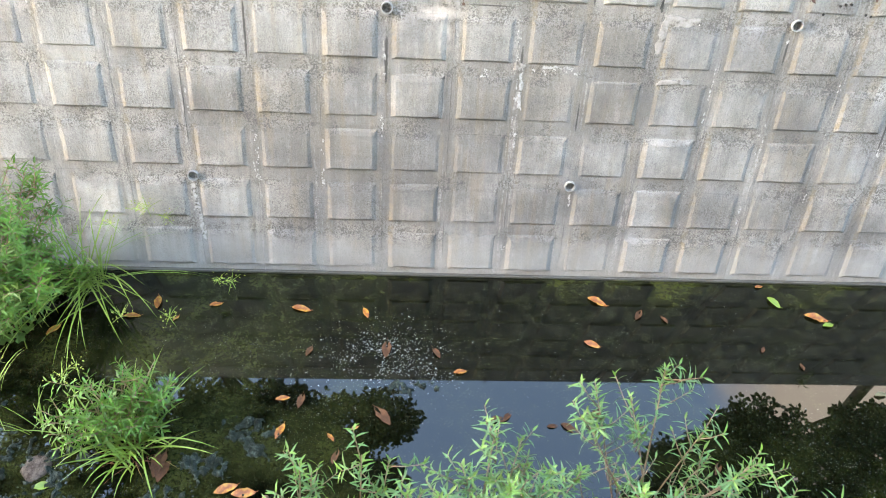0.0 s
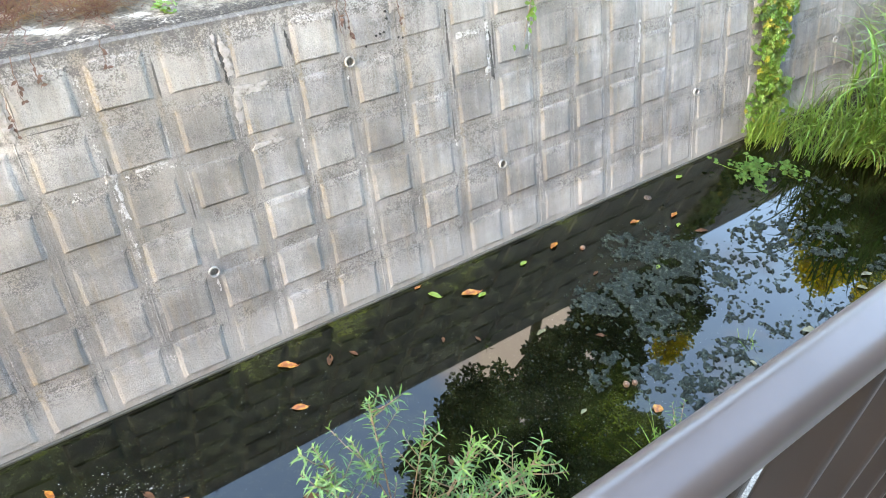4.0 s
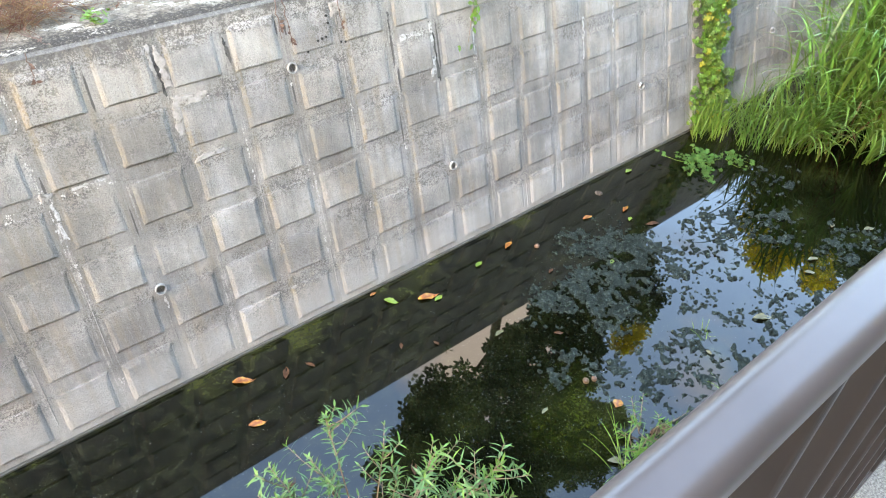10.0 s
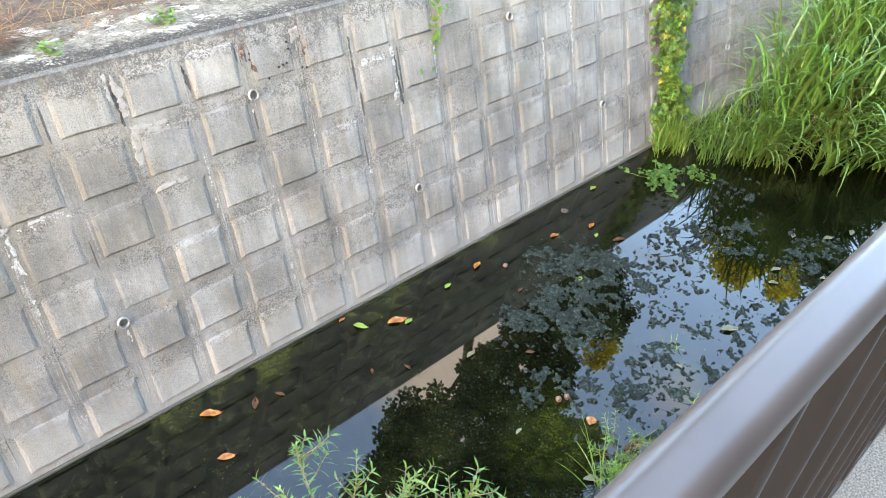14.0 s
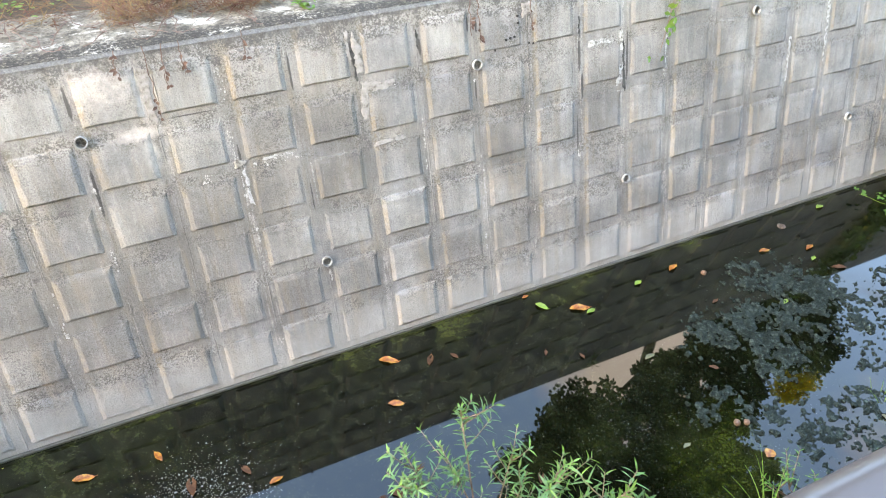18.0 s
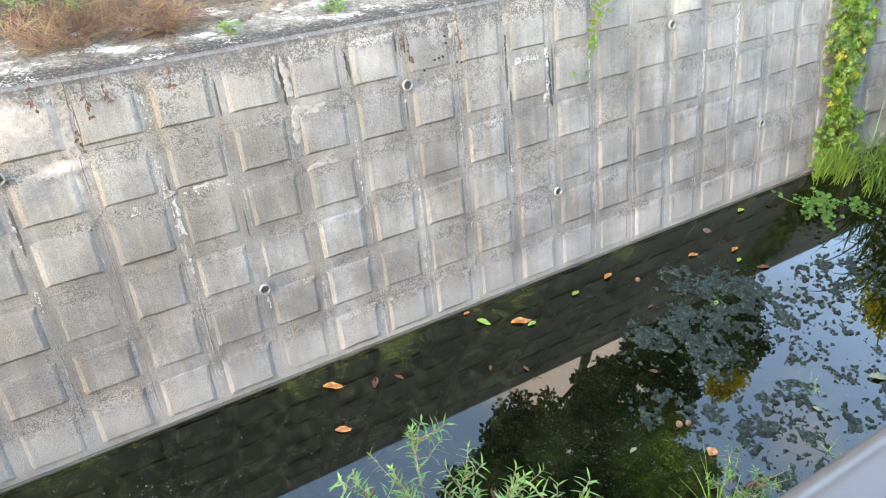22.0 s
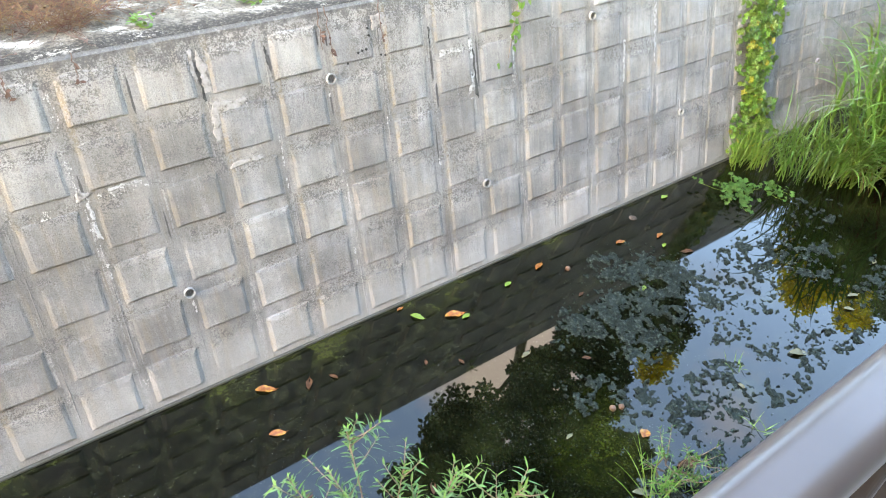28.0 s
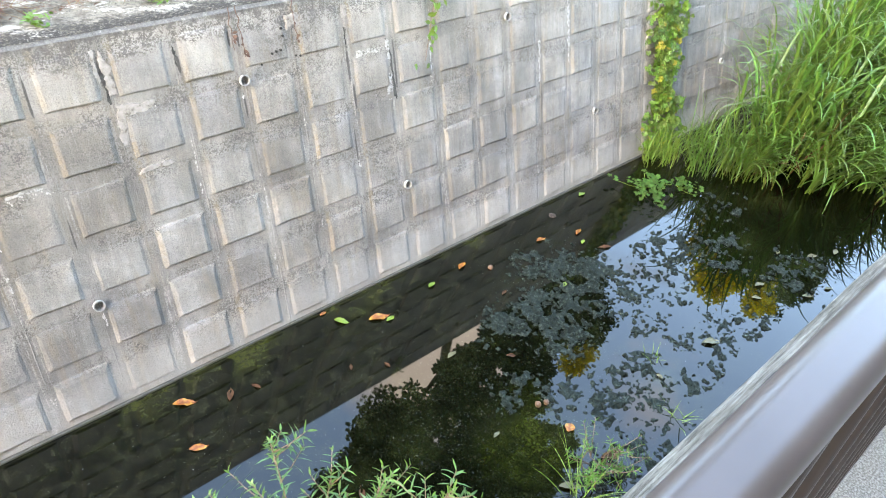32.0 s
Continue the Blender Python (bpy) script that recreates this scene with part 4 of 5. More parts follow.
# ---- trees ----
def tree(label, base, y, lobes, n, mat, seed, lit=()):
    """Crown of leafy lobes (x, z, radius) round the depth y; lit lists the lobes with sunlight painted in as yellow
    leaves.
    """
    r = random.Random(seed)
    t = thing("tree", label, "tree", "trees on the far bank", at=base)
    b = Vector(base)
    h = Heap()
    cx, cz = sum(q[0] for q in lobes) / len(lobes), sum(q[1] for q in lobes) / len(lobes)
    top = Vector((cx, y, cz)) - b
    pts = [Vector((0, 0, 0)), Vector((top.x * 0.15, top.y * 0.15, top.z * 0.35)), Vector((top.x * 0.6, top.y * 0.6, top.z * 0.7)), top]
    h.tube(pts, 0.22, 0.08, 8)
    crowns = {False: Heap(), True: Heap()}
    area = sum(q[2] ** 2 for q in lobes)
    for i, (x, z, rad) in enumerate(lobes):
        c = Vector((x, y, z)) - b
        s = pts[2].lerp(top, r.random())
        h.tube([s, s.lerp(c, 0.5) + Vector((0, 0, 0.3)), c], 0.07, 0.02, 5)
        clumps = []
        for k in range(int(12 + 9 * rad * rad)):
            d = Vector((r.gauss(0, 1), r.gauss(0, 1), r.gauss(0, 1))).normalized() * (r.uniform(0.05, 1) ** 0.4) * rad * r.uniform(0.72, 0.98)
            clumps.append((c + Vector((d.x, d.y * 0.35, d.z)), r.uniform(0.12, 0.26)))
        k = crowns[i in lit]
        for _ in range(int(n * rad * rad / area)):
            e, s = r.choice(clumps)
            q = e + Vector((r.gauss(0, 1), r.gauss(0, 1), r.gauss(0, 0.8))).normalized() * (s * 1.6 * r.random() ** 0.45)
            k.small_leaf(q, (r.gauss(0, 1), r.gauss(0, 1), r.gauss(-0.3, 0.6)), (r.gauss(0, 0.6), r.gauss(0, 0.6), 1), r.uniform(0.1, 0.18), 0.1)
    part("trunk", h.mesh("trunk", M_BARK, True), t)
    if len(lit) < len(lobes):
        part("crown", crowns[False].mesh("crown", mat), t, kind="stuff")
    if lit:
        part("painted_lit_leaves", crowns[True].mesh("painted_lit_leaves", M_TREE_Y), t, "yellow-green leaves with sunlight painted into their colour", kind="stuff")


tree("broad dark green leafy tree on the far bank", (-5.5, 7.0, TOP_Z), 6.0,
     [(-6.5, 12.0, 2.0), (-4.3, 12.0, 1.7), (-2.4, 12.1, 1.7), (-1.3, 11.4, 1.0), (-3.4, 14.0, 2.4), (-1.6, 14.2, 1.2), (-6.2, 14.6, 2.6), (-4.0, 16.4, 2.4), (-8.0, 11.2, 1.8), (-2.2, 15.8, 1.4), (-3.2, 10.9, 0.8), (-5.2, 10.9, 0.9)], 80000, M_TREE, 1)
tree("dark green leafy tree at the upstream end", (-14, 7.0, TOP_Z), 5.5, [(-11, 9, 2.5), (-13, 11, 3.2), (-10.5, 12.5, 2.6), (-15.5, 9, 3), (-13, 14, 3), (-9.4, 14.6, 2.2), (-8.6, 17, 2.4), (-11.5, 16.8, 2.6), (-6.6, 17.6, 1.8)], 60000, M_TREE, 5)
tree("tall dense dark green tree on the far bank", (11.2, 7.4, TOP_Z), 6.0,
     [(7.6, 11.8, 1.2), (6.8, 12.3, 0.7), (6.3, 13.4, 0.8), (7.3, 13.4, 1.5), (8.4, 12.7, 1.1), (7.4, 15.8, 1.9), (6.6, 17.5, 1.6), (9.2, 17.8, 2.6), (10.3, 14.2, 2.0), (12.0, 17.4, 2.4), (14.2, 19.2, 2.6), (11.0, 20.5, 2.8), (16.6, 21.6, 2.4), (8.2, 20.5, 2.4), (9.9, 11.7, 0.9), (5.6, 12.9, 0.5), (5.9, 15.2, 0.8), (13.5, 15.6, 1.6)], 110000, M_TREE, 2)
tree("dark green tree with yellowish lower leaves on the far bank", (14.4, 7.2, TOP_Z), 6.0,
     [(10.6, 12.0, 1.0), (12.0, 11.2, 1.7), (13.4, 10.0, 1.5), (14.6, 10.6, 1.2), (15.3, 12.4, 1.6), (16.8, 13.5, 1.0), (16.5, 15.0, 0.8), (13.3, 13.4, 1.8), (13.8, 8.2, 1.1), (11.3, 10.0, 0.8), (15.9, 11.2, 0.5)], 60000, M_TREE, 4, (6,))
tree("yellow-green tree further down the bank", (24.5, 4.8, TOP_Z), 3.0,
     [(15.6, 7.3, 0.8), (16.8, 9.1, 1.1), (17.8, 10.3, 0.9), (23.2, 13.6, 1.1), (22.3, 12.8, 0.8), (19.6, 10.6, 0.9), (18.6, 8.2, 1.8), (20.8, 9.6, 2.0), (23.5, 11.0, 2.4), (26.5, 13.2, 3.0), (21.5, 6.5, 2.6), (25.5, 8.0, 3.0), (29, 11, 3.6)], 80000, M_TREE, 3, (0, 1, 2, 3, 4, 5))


# tree belt added out of view behind the bank, to darken the handrail's reflection
r = random.Random(88)
h = Heap()
for i in range(16000):
    x = r.uniform(-45, 65)
    top = 9.0 + 1.4 * noise.noise((x * 0.22, 0, 0)) + 0.7 * noise.noise((x * 0.9, 4, 0))
    h.small_leaf((x, 12 + r.gauss(0, 0.6), TOP_Z + 0.2 + (top - TOP_Z) * r.random()), (r.gauss(0, 1), r.gauss(0, 1), r.gauss(0, 0.7)), (r.gauss(0, 0.5), -1, 0.6), r.uniform(0.6, 1.0), 0.55)
tagged(new("screening_trees", h.mesh("screening_trees", M_TREE)), "added unseen belt of dark trees that dims the handrail's reflection", "trees", kind="stuff")


# ---- tall grass downstream ----
def grass_clump(label, cx, cy, rx, ry, n, hmin, hmax, seed, lean=2.9, width=(0.016, 0.03), mat=None, z=0.0):
    """Fine blades that rise steeply and hang over at the tip, mostly towards lean (radians)."""
    r = random.Random(seed)
    t = thing("tall_grass", label, "grass", at=(cx, cy, z))
    h = Heap()
    for i in range(n):
        a, d = r.uniform(0, math.tau), math.sqrt(r.random())
        x, y = rx * d * math.cos(a), ry * d * math.sin(a)
        length = r.uniform(hmin, hmax) * (1.1 - 0.3 * d)
        h.blade((x, y, r.uniform(-0.05, 0.3) * hmin), lean + r.gauss(0, 1.5), length, r.uniform(*width), r.uniform(1.05, 1.53), r.uniform(0.5, 2.9), r, 8, 0.2, r.random() < 0.7)
    part("blades", h.mesh("blades", mat or M_GRASS, True), t, kind="stuff")
    return t


def reed_clump(label, cx, cy, rx, ry, culms, low, high, seed, lean=3.5, leaf=(0.45, 0.85), width=(0.02, 0.034)):
    """Leaning culms; each throws long strap leaves that rise, arch over and hang at the tip."""
    r = random.Random(seed)
    t = thing("reed_grass", label, "grass", "reed grass in the water", at=(cx, cy, 0))
    stems, leaves, dry = Heap(), Heap(), Heap()
    for i in range(culms):
        a, d = r.uniform(0, math.tau), math.sqrt(r.random())
        foot = Vector((rx * d * math.cos(a), ry * d * math.sin(a), -0.05))
        tall = r.uniform(low, high) * (1.12 - 0.45 * d)
        head = lean + r.gauss(0, 0.7)
        tilt = r.uniform(0.08, 0.4) + 0.25 * d
        flow = Vector((math.cos(head), math.sin(head), 0))
        top = foot + flow * (tall * math.tan(tilt) * 0.6) + Vector((0, 0, tall))
        mid = foot.lerp(top, 0.5) - flow * (0.05 * tall) + Vector((0, 0, 0.02))
        stems.tube([foot, mid, top], 0.006, 0.003, 5)
        count = r.randrange(5, 8)
        for k in range(count):
            s = 0.12 + 0.88 * (k + r.random() * 0.6) / count
            p = foot.lerp(mid, s * 2) if s < 0.5 else mid.lerp(top, min(1, s * 2 - 1))
            way = head + r.gauss(0, 0.95)
            long = r.uniform(*leaf) * (0.75 + 0.4 * math.sin(math.pi * min(1, s)))
            old = s < 0.3 and r.random() < 0.22
            (dry if old else leaves).blade(p, way, long, r.uniform(*width) * (0.6 if old else 1), r.uniform(0.95, 1.4) if s < 0.85 else r.uniform(1.2, 1.5), r.uniform(1.3, 3.0), r, 9, 0.22, r.random() < 0.6)
    part("culms", stems.mesh("culms", M_SEDGE, True), t, kind="stuff")
    part("blades", leaves.mesh("blades", M_GRASS, True), t, kind="stuff")
    if dry.v:
        part("dry_blades", dry.mesh("dry_blades", M_HAY, True), t, "withered straw-coloured blades", kind="stuff")
    return t


reed_clump("dense clump of tall green reed grass hanging over the water", 6.25, -0.76, 1.1, 0.42, 130, 0.4, 1.25, 11, 3.6, (0.55, 0.98), (0.024, 0.038))
reed_clump("tall green reed grass along the far wall", 7.45, -0.65, 1.3, 0.5, 140, 0.85, 2.0, 12, 3.4, (0.6, 1.0), (0.024, 0.04))
reed_clump("reed grass hanging low over the water", 6.0, -1.2, 0.55, 0.25, 44, 0.15, 0.5, 17, 3.9, (0.5, 0.85), (0.022, 0.035))
reed_clump("reed blades trailing over the water beside the near bank", 6.15, -1.58, 0.5, 0.2, 26, 0.1, 0.4, 18, 3.7, (0.45, 0.8), (0.02, 0.032))
reed_clump("tall green reed grass further down the channel", 9.6, -1.0, 1.3, 0.8, 70, 1.0, 2.0, 16, 3.3, (0.7, 1.1), (0.026, 0.044))
reed_clump("low reed grass leaning over the water", 5.25, -0.8, 0.3, 0.3, 34, 0.12, 0.4, 13, 3.7, (0.35, 0.6), (0.016, 0.028))
grass_clump("short yellow-green grass tuft at the wall's foot", 4.75, -0.15, 0.18, 0.14, 130, 0.25, 0.5, 14, 3.6, (0.006, 0.011), M_SEDGE)
grass_clump("fine green grass between the vine and the reeds", 5.15, -0.45, 0.4, 0.32, 230, 0.3, 0.75, 15, 3.4, (0.008, 0.018))


# ---- climbing vine on the wall ----
def round_leaf(h, c, normal, size, r):
    """A broad leaf with five blunt lobes, cupped a little."""
    nrm = Vector(normal).normalized()
    a = nrm.orthogonal().normalized()
    a = (Matrix.Rotation(r.uniform(0, math.tau), 3, nrm) @ a)
    b2 = nrm.cross(a)
    k = 12
    lobes = (0.12, 0.5, 0.62, 0.5, 0.68, 0.52, 0.78, 0.52, 0.68, 0.5, 0.62, 0.5)
    ring = [c + (a * math.cos(i * math.tau / k) + b2 * math.sin(i * math.tau / k)) * size * lobes[i] + nrm * size * (0.14 if i % 2 else 0.03) for i in range(k)]
    h.add([c] + ring, [(0, 1 + i, 1 + (i + 1) % k) for i in range(k)])


vine = thing("climbing_vine", "green climbing vine with some yellow leaves covering a wall joint", "vine", at=(4.93, 0, 0))
r = random.Random(31)
hg, hy, hs = Heap(), Heap(), Heap()
for i in range(2300):
    v = r.uniform(0.0, 6.3)
    w = 0.8 + 0.25 * math.sin(v * 2.1) + 0.2 * math.sin(v * 5.3 + 1)
    u = 14.85 + max(-0.95, min(0.95, r.gauss(0, 0.4) * w))
    clump = noise.noise((u * 3.2, v * 3.2, 7))
    if clump < -0.12 and r.random() < 0.75:
        continue
    c = on_wall(u, v, 0.02 + 0.1 * max(0, clump) + r.uniform(0, 0.05)) - Vector((4.93, 0, 0))
    yellow = math.exp(-((v - 3.2) / 0.5) ** 2) + math.exp(-((v - 5.3) / 0.4) ** 2)
    round_leaf(hy if r.random() < 0.02 + 0.14 * yellow else hg, c, (r.gauss(-0.4, 0.6), -1, r.gauss(0.6, 0.5)), r.uniform(0.028, 0.055), r)
for i in range(5):
    u = 14.85 + r.uniform(-0.25, 0.25)
    hs = Heap()
    hs.tube([on_wall(u + 0.2 * noise.noise((i, k * 0.6, 0)), 0.1 + k * 0.62, 0.012) - Vector((4.93, 0, 0)) for k in range(11)], 0.003, 0.002, 5)
    part("stem", hs.mesh("stem", M_DEAD), vine)
part("leaves", hg.mesh("leaves", M_IVY), vine, kind="stuff")
part("yellow_leaves", hy.mesh("yellow_leaves", M_YELLOW), vine, "yellowing leaves", kind="stuff")

# a sprig hanging over the wall's edge
sprig = thing("hanging_sprig", "small green sprig hanging over the wall's edge", "vine", at=tuple(on_wall(7.05, 5.6)))
o = on_wall(7.05, 5.6)
hs, hg = Heap(), Heap()
pts = [on_wall(7.2 - 0.05 * k + 0.06 * noise.noise((k, 1, 0)), 6.25 - 0.17 * k, 0.02) - o for k in range(11)]
hs.tube(pts, 0.003, 0.0015, 5)
for k in range(26):
    c = pts[r.randrange(1, 11)] + Vector((r.gauss(0, 0.045), -0.01, r.gauss(0, 0.03)))
    hg.leaf(c, (r.gauss(0, 1), -0.5, r.gauss(-0.4, 0.6)), (0, -1, 0.4), r.uniform(0.03, 0.06), 0.026)
part("stem", hs.mesh("stem", M_STEM), sprig)
part("leaves", hg.mesh("leaves", M_IVY), sprig, kind="stuff")

twigs = thing("dry_twigs", "dry brown creeper stems hanging from the coping", "vine", at=tuple(on_wall(-1.8, 6.0)))
o = on_wall(-1.8, 6.0)
for u, v1 in ((-1.92, 5.15), (-1.7, 5.6), (-2.3, 5.85), (-1.45, 5.75), (-0.6, 5.8), (3.1, 5.4), (2.95, 5.55), (4.05, 5.5)):
    h = Heap()
    n = 8
    h.tube([on_wall(u + 0.05 * noise.noise((u * 5, k * 0.8, 0)), 6.25 + (v1 - 6.25) * k / n, 0.012) - o for k in range(n + 1)], 0.0028, 0.0018, 4)
    for k in range(5):
        h.leaf(on_wall(u, v1 + r.uniform(0, 0.35), 0.02) - o, (r.gauss(0, 1), -0.4, r.gauss(-0.5, 0.5)), (0, -1, 0.3), r.uniform(0.015, 0.035), 0.015)
    part("stem", h.mesh("stem", M_DEAD), twigs)


# ---- straw and weeds on the far bank ----
straw = thing("dry_grass", "reddish-brown dry grass lying over the coping", "grass", kind="stuff", at=(0, 1.2, TOP_Z))
h = Heap()
for i in range(7500):
    x = r.uniform(-4.5, 5) if i % 4 else r.uniform(-0.75, 0.05)
    y = 0.76 + abs(r.gauss(0, 0.45)) + (0.14 * max(0, x - 0.2) if x < 3 else 0.4) + 0.12 * noise.noise((x * 4, 0, 0)) + (0.12 if x < -0.75 else 0)
    h.blade((x, y - 1.2, r.uniform(0.02, 0.07)), r.uniform(0, math.tau), r.uniform(0.06, 0.2), r.uniform(0.003, 0.006), r.uniform(0.05, 0.6), r.uniform(0.2, 1.6), r, 4, 0.1)
part("stalks", h.mesh("stalks", M_HAY), straw, kind="stuff")
creeper = thing("dry_creeper", "thin reddish creeper stems trailing over the coping", "vine", at=(-0.6, 0.8, TOP_Z))
for i in range(26):
    h = Heap()
    x, y, a = r.uniform(-1.3, 0.3), r.uniform(0.75, 1.15), r.uniform(-2.4, -0.7)
    pts = []
    for k in range(9):
        pts.append(Vector((x + 0.6, y - 0.8, 0.03 + 0.012 * math.sin(k + i))))
        x, y, a = x + 0.045 * math.cos(a), max(0.54, y + 0.045 * math.sin(a)), a + r.gauss(0, 0.35)
    h.tube(pts, 0.0026, 0.0015, 4)
    for k in range(4):
        h.leaf(pts[r.randrange(1, 9)], (r.gauss(0, 1), r.gauss(0, 1), 0.3), (0, 0, 1), r.uniform(0.015, 0.03), 0.012)
    part("stem", h.mesh("stem", M_DEAD), creeper)
litter = thing("leaf_litter", "scattered brown leaf litter on the bank", "leaf litter", kind="stuff", at=(0, 1.2, TOP_Z + 0.02))
h = Heap()
for i in range(700):
    x = r.uniform(-6, 7)
    y = 0.72 + abs(r.gauss(0, 0.5))
    h.leaf((x, y - 1.2, 0.012), (r.gauss(0, 1), r.gauss(0, 1), 0.1), (0, 0, 1), r.uniform(0.015, 0.045), 0.016)
part("leaves", h.mesh("leaves", M_LEAF_B), litter, kind="stuff")
for x, y, s in ((-1.15, 1.22, 1.6), (-1.0, 1.3, 1.3), (-0.82, 1.32, 1.2), (-1.35, 1.15, 1.4), (-0.6, 1.36, 0.9), (0.15, 0.66, 0.5), (0.75, 0.72, 0.6), (2.3, 0.66, 0.5), (-2.3, 1.3, 1.0), (-0.45, 1.25, 0.6), (3.0, 0.7, 0.6)):
    w = thing("bank_weed", "small fresh green weed on the bank", "weed", "weeds on the bank", at=(x, y, TOP_Z + 0.01))
    h = Heap()
    for k in range(int(70 * s)):
        c = Vector((r.gauss(0, 0.06 * s), r.gauss(0, 0.05 * s), r.uniform(0.005, 0.1 * s)))
        h.leaf(c, (r.gauss(0, 1), r.gauss(0, 1), 0.4), (0, 0, 1), r.uniform(0.02, 0.045), 0.02)
    part("leaves", h.mesh("leaves", M_IVY), w, kind="stuff")


# ---- shrubs standing in the channel ----
def shrub(label, at, tips, seed, leaf=0.06, mat=None, group="leafy shrubs in the channel"):
    """Shoots from near one root to the given tips; whorls of narrow leaves, thickest towards the top."""
    r = random.Random(seed)
    t = thing("shrub", label, "shrub", group, at=at)
    a0 = Vector(at)
    low = [(x + r.uniform(-0.12, 0.12), y + r.uniform(-0.1, 0.06), z * r.uniform(0.62, 0.85)) for x, y, z in tips]
    for tip in list(tips) + low:
        e = Vector(tip) - a0
        b = Vector((r.gauss(0, 0.05), r.gauss(0, 0.05), -0.1))
        mid = b.lerp(e, 0.5) + Vector((r.gauss(0, 0.03), r.gauss(0, 0.03), 0.04))
        path = [b, b.lerp(mid, 0.6), mid, mid.lerp(e, 0.55) + Vector((0, 0, 0.01)), e]
        h, k, fresh = Heap(), Heap(), Heap()
        h.tube(path, 0.0055, 0.002, 6)
        shoots = [(path, 0.72)]
        for q in range(r.randrange(7, 11)):
            s = r.uniform(0.42, 0.96)
            p0 = b.lerp(e, s)
            d = ((e - b).normalized() + Vector((r.gauss(0, 0.85), r.gauss(0, 0.85), r.gauss(0, 0.25)))).normalized()
            p1 = p0 + d * r.uniform(0.07, 0.2)
            side = [p0, p0.lerp(p1, 0.5) + Vector((0, 0, -0.01)), p1]
            h.tube(side, 0.003, 0.0015, 5)
            shoots.append((side, 0.4))
        for line, start in shoots:
            length = sum((line[i + 1] - line[i]).length for i in range(len(line) - 1))
            m = max(9, int(length * (1 - start) / 0.009))
            for j in range(m):
                s = start + (1 - start) * (j / m) ** 0.8
                x = s * (len(line) - 1)
                i = min(int(x), len(line) - 2)
                p = line[i].lerp(line[i + 1], x - i)
                ax = (line[i + 1] - line[i]).normalized()
                o1 = ax.orthogonal().normalized()
                ang = j * 2.4 + r.uniform(-0.4, 0.4)
                rad = o1 * math.cos(ang) + ax.cross(o1) * math.sin(ang)
                f = rad + ax * (0.3 + 1.1 * s ** 6)
                (fresh if s > 0.86 else k).leaf(p, f, ax, leaf * r.uniform(0.65, 1.2) * (1.1 - 0.5 * s ** 4), leaf * r.uniform(0.14, 0.2), r.uniform(0.1, 0.45))
        st = part("stem", h.mesh("stem", M_STEM, True), t)
        part("leaves", k.mesh("leaves", mat or M_SHRUB), st, kind="stuff")
        part("shoot_tip", fresh.mesh("shoot_tip", mat or M_TIP), st, "bright yellow-green young leaves", kind="stuff")


shrub("slender-leaved light green shrub with reddish stems in the water", (0.1, -1.62, 0),
      [(0.10, -1.26, 0.90), (-0.17, -1.30, 0.86), (0.28, -1.40, 0.70), (0.36, -1.62, 0.84), (0.50, -1.52, 0.64), (0.18, -1.78, 0.80), (-0.05, -1.70, 0.78), (0.47, -1.86, 0.95), (0.62, -1.75, 0.66)], 21)
shrub("slender-leaved light green shrub rising from the water", (-0.5, -1.68, 0),
      [(-0.54, -1.44, 0.74), (-0.66, -1.50, 0.60), (-0.42, -1.40, 0.60), (-0.36, -1.62, 0.80), (-0.52, -1.72, 0.85), (-0.22, -1.56, 0.66), (-0.75, -1.66, 0.66)], 22)
shrub("low light green shrub at the water's edge", (-1.0, -1.74, 0),
      [(-1.03, -1.50, 0.66), (-0.86, -1.60, 0.60), (-0.95, -1.76, 0.72)], 23)
shrub("small drooping light green weed over the water", (-1.27, -1.68, 0), [(-1.26, -1.50, 0.60), (-1.2, -1.6, 0.5)], 27, 0.06)
shrub("narrow-leaved weed on a mud patch in the water", (-2.15, -1.05, 0),
      [(-2.12, -0.92, 0.34), (-2.25, -1.0, 0.36), (-2.32, -1.08, 0.28), (-2.05, -1.0, 0.30), (-1.98, -1.02, 0.24), (-2.2, -1.15, 0.26)], 24, 0.058, M_WEED)
rt = random.Random(77)
shrub("tall leafy green weeds growing against the wall", (-2.95, -0.3, 0),
      [(-2.92 + rt.uniform(-0.55, 0.36), -0.28 + rt.uniform(-0.25, 0.22), rt.uniform(0.35, 0.9)) for _ in range(38)], 25, 0.062, M_WEED)
shrub("thin-leaved weed beside the near bank", (1.66, -1.86, 0), [(1.62, -1.8, 0.2), (1.74, -1.88, 0.17)], 28, 0.045, M_WEED)

tuft = thing("grass_tuft", "bright green grass tuft on a mud patch", "grass", at=(-2.1, -1.12, 0))
for i in range(70):
    h = Heap()
    h.blade((r.gauss(0, 0.05), r.gauss(0, 0.04), -0.01), r.uniform(0, math.tau), r.uniform(0.22, 0.5), r.uniform(0.008, 0.015), r.uniform(0.6, 1.4), r.uniform(0.6, 2.4), r, 6)
    part("blade", h.mesh("blade", M_SEDGE, True), tuft)
h = Heap()
for i in range(40):
    h.blade((r.gauss(0, 0.06), r.gauss(-0.03, 0.04), 0.01), r.uniform(0, math.tau), r.uniform(0.06, 0.16), 0.003, r.uniform(0, 0.6), r.uniform(0.6, 1.8), r, 4)
part("dead_blades", h.mesh("dead_blades", M_HAY), tuft, "dry brown blades", kind="stuff")

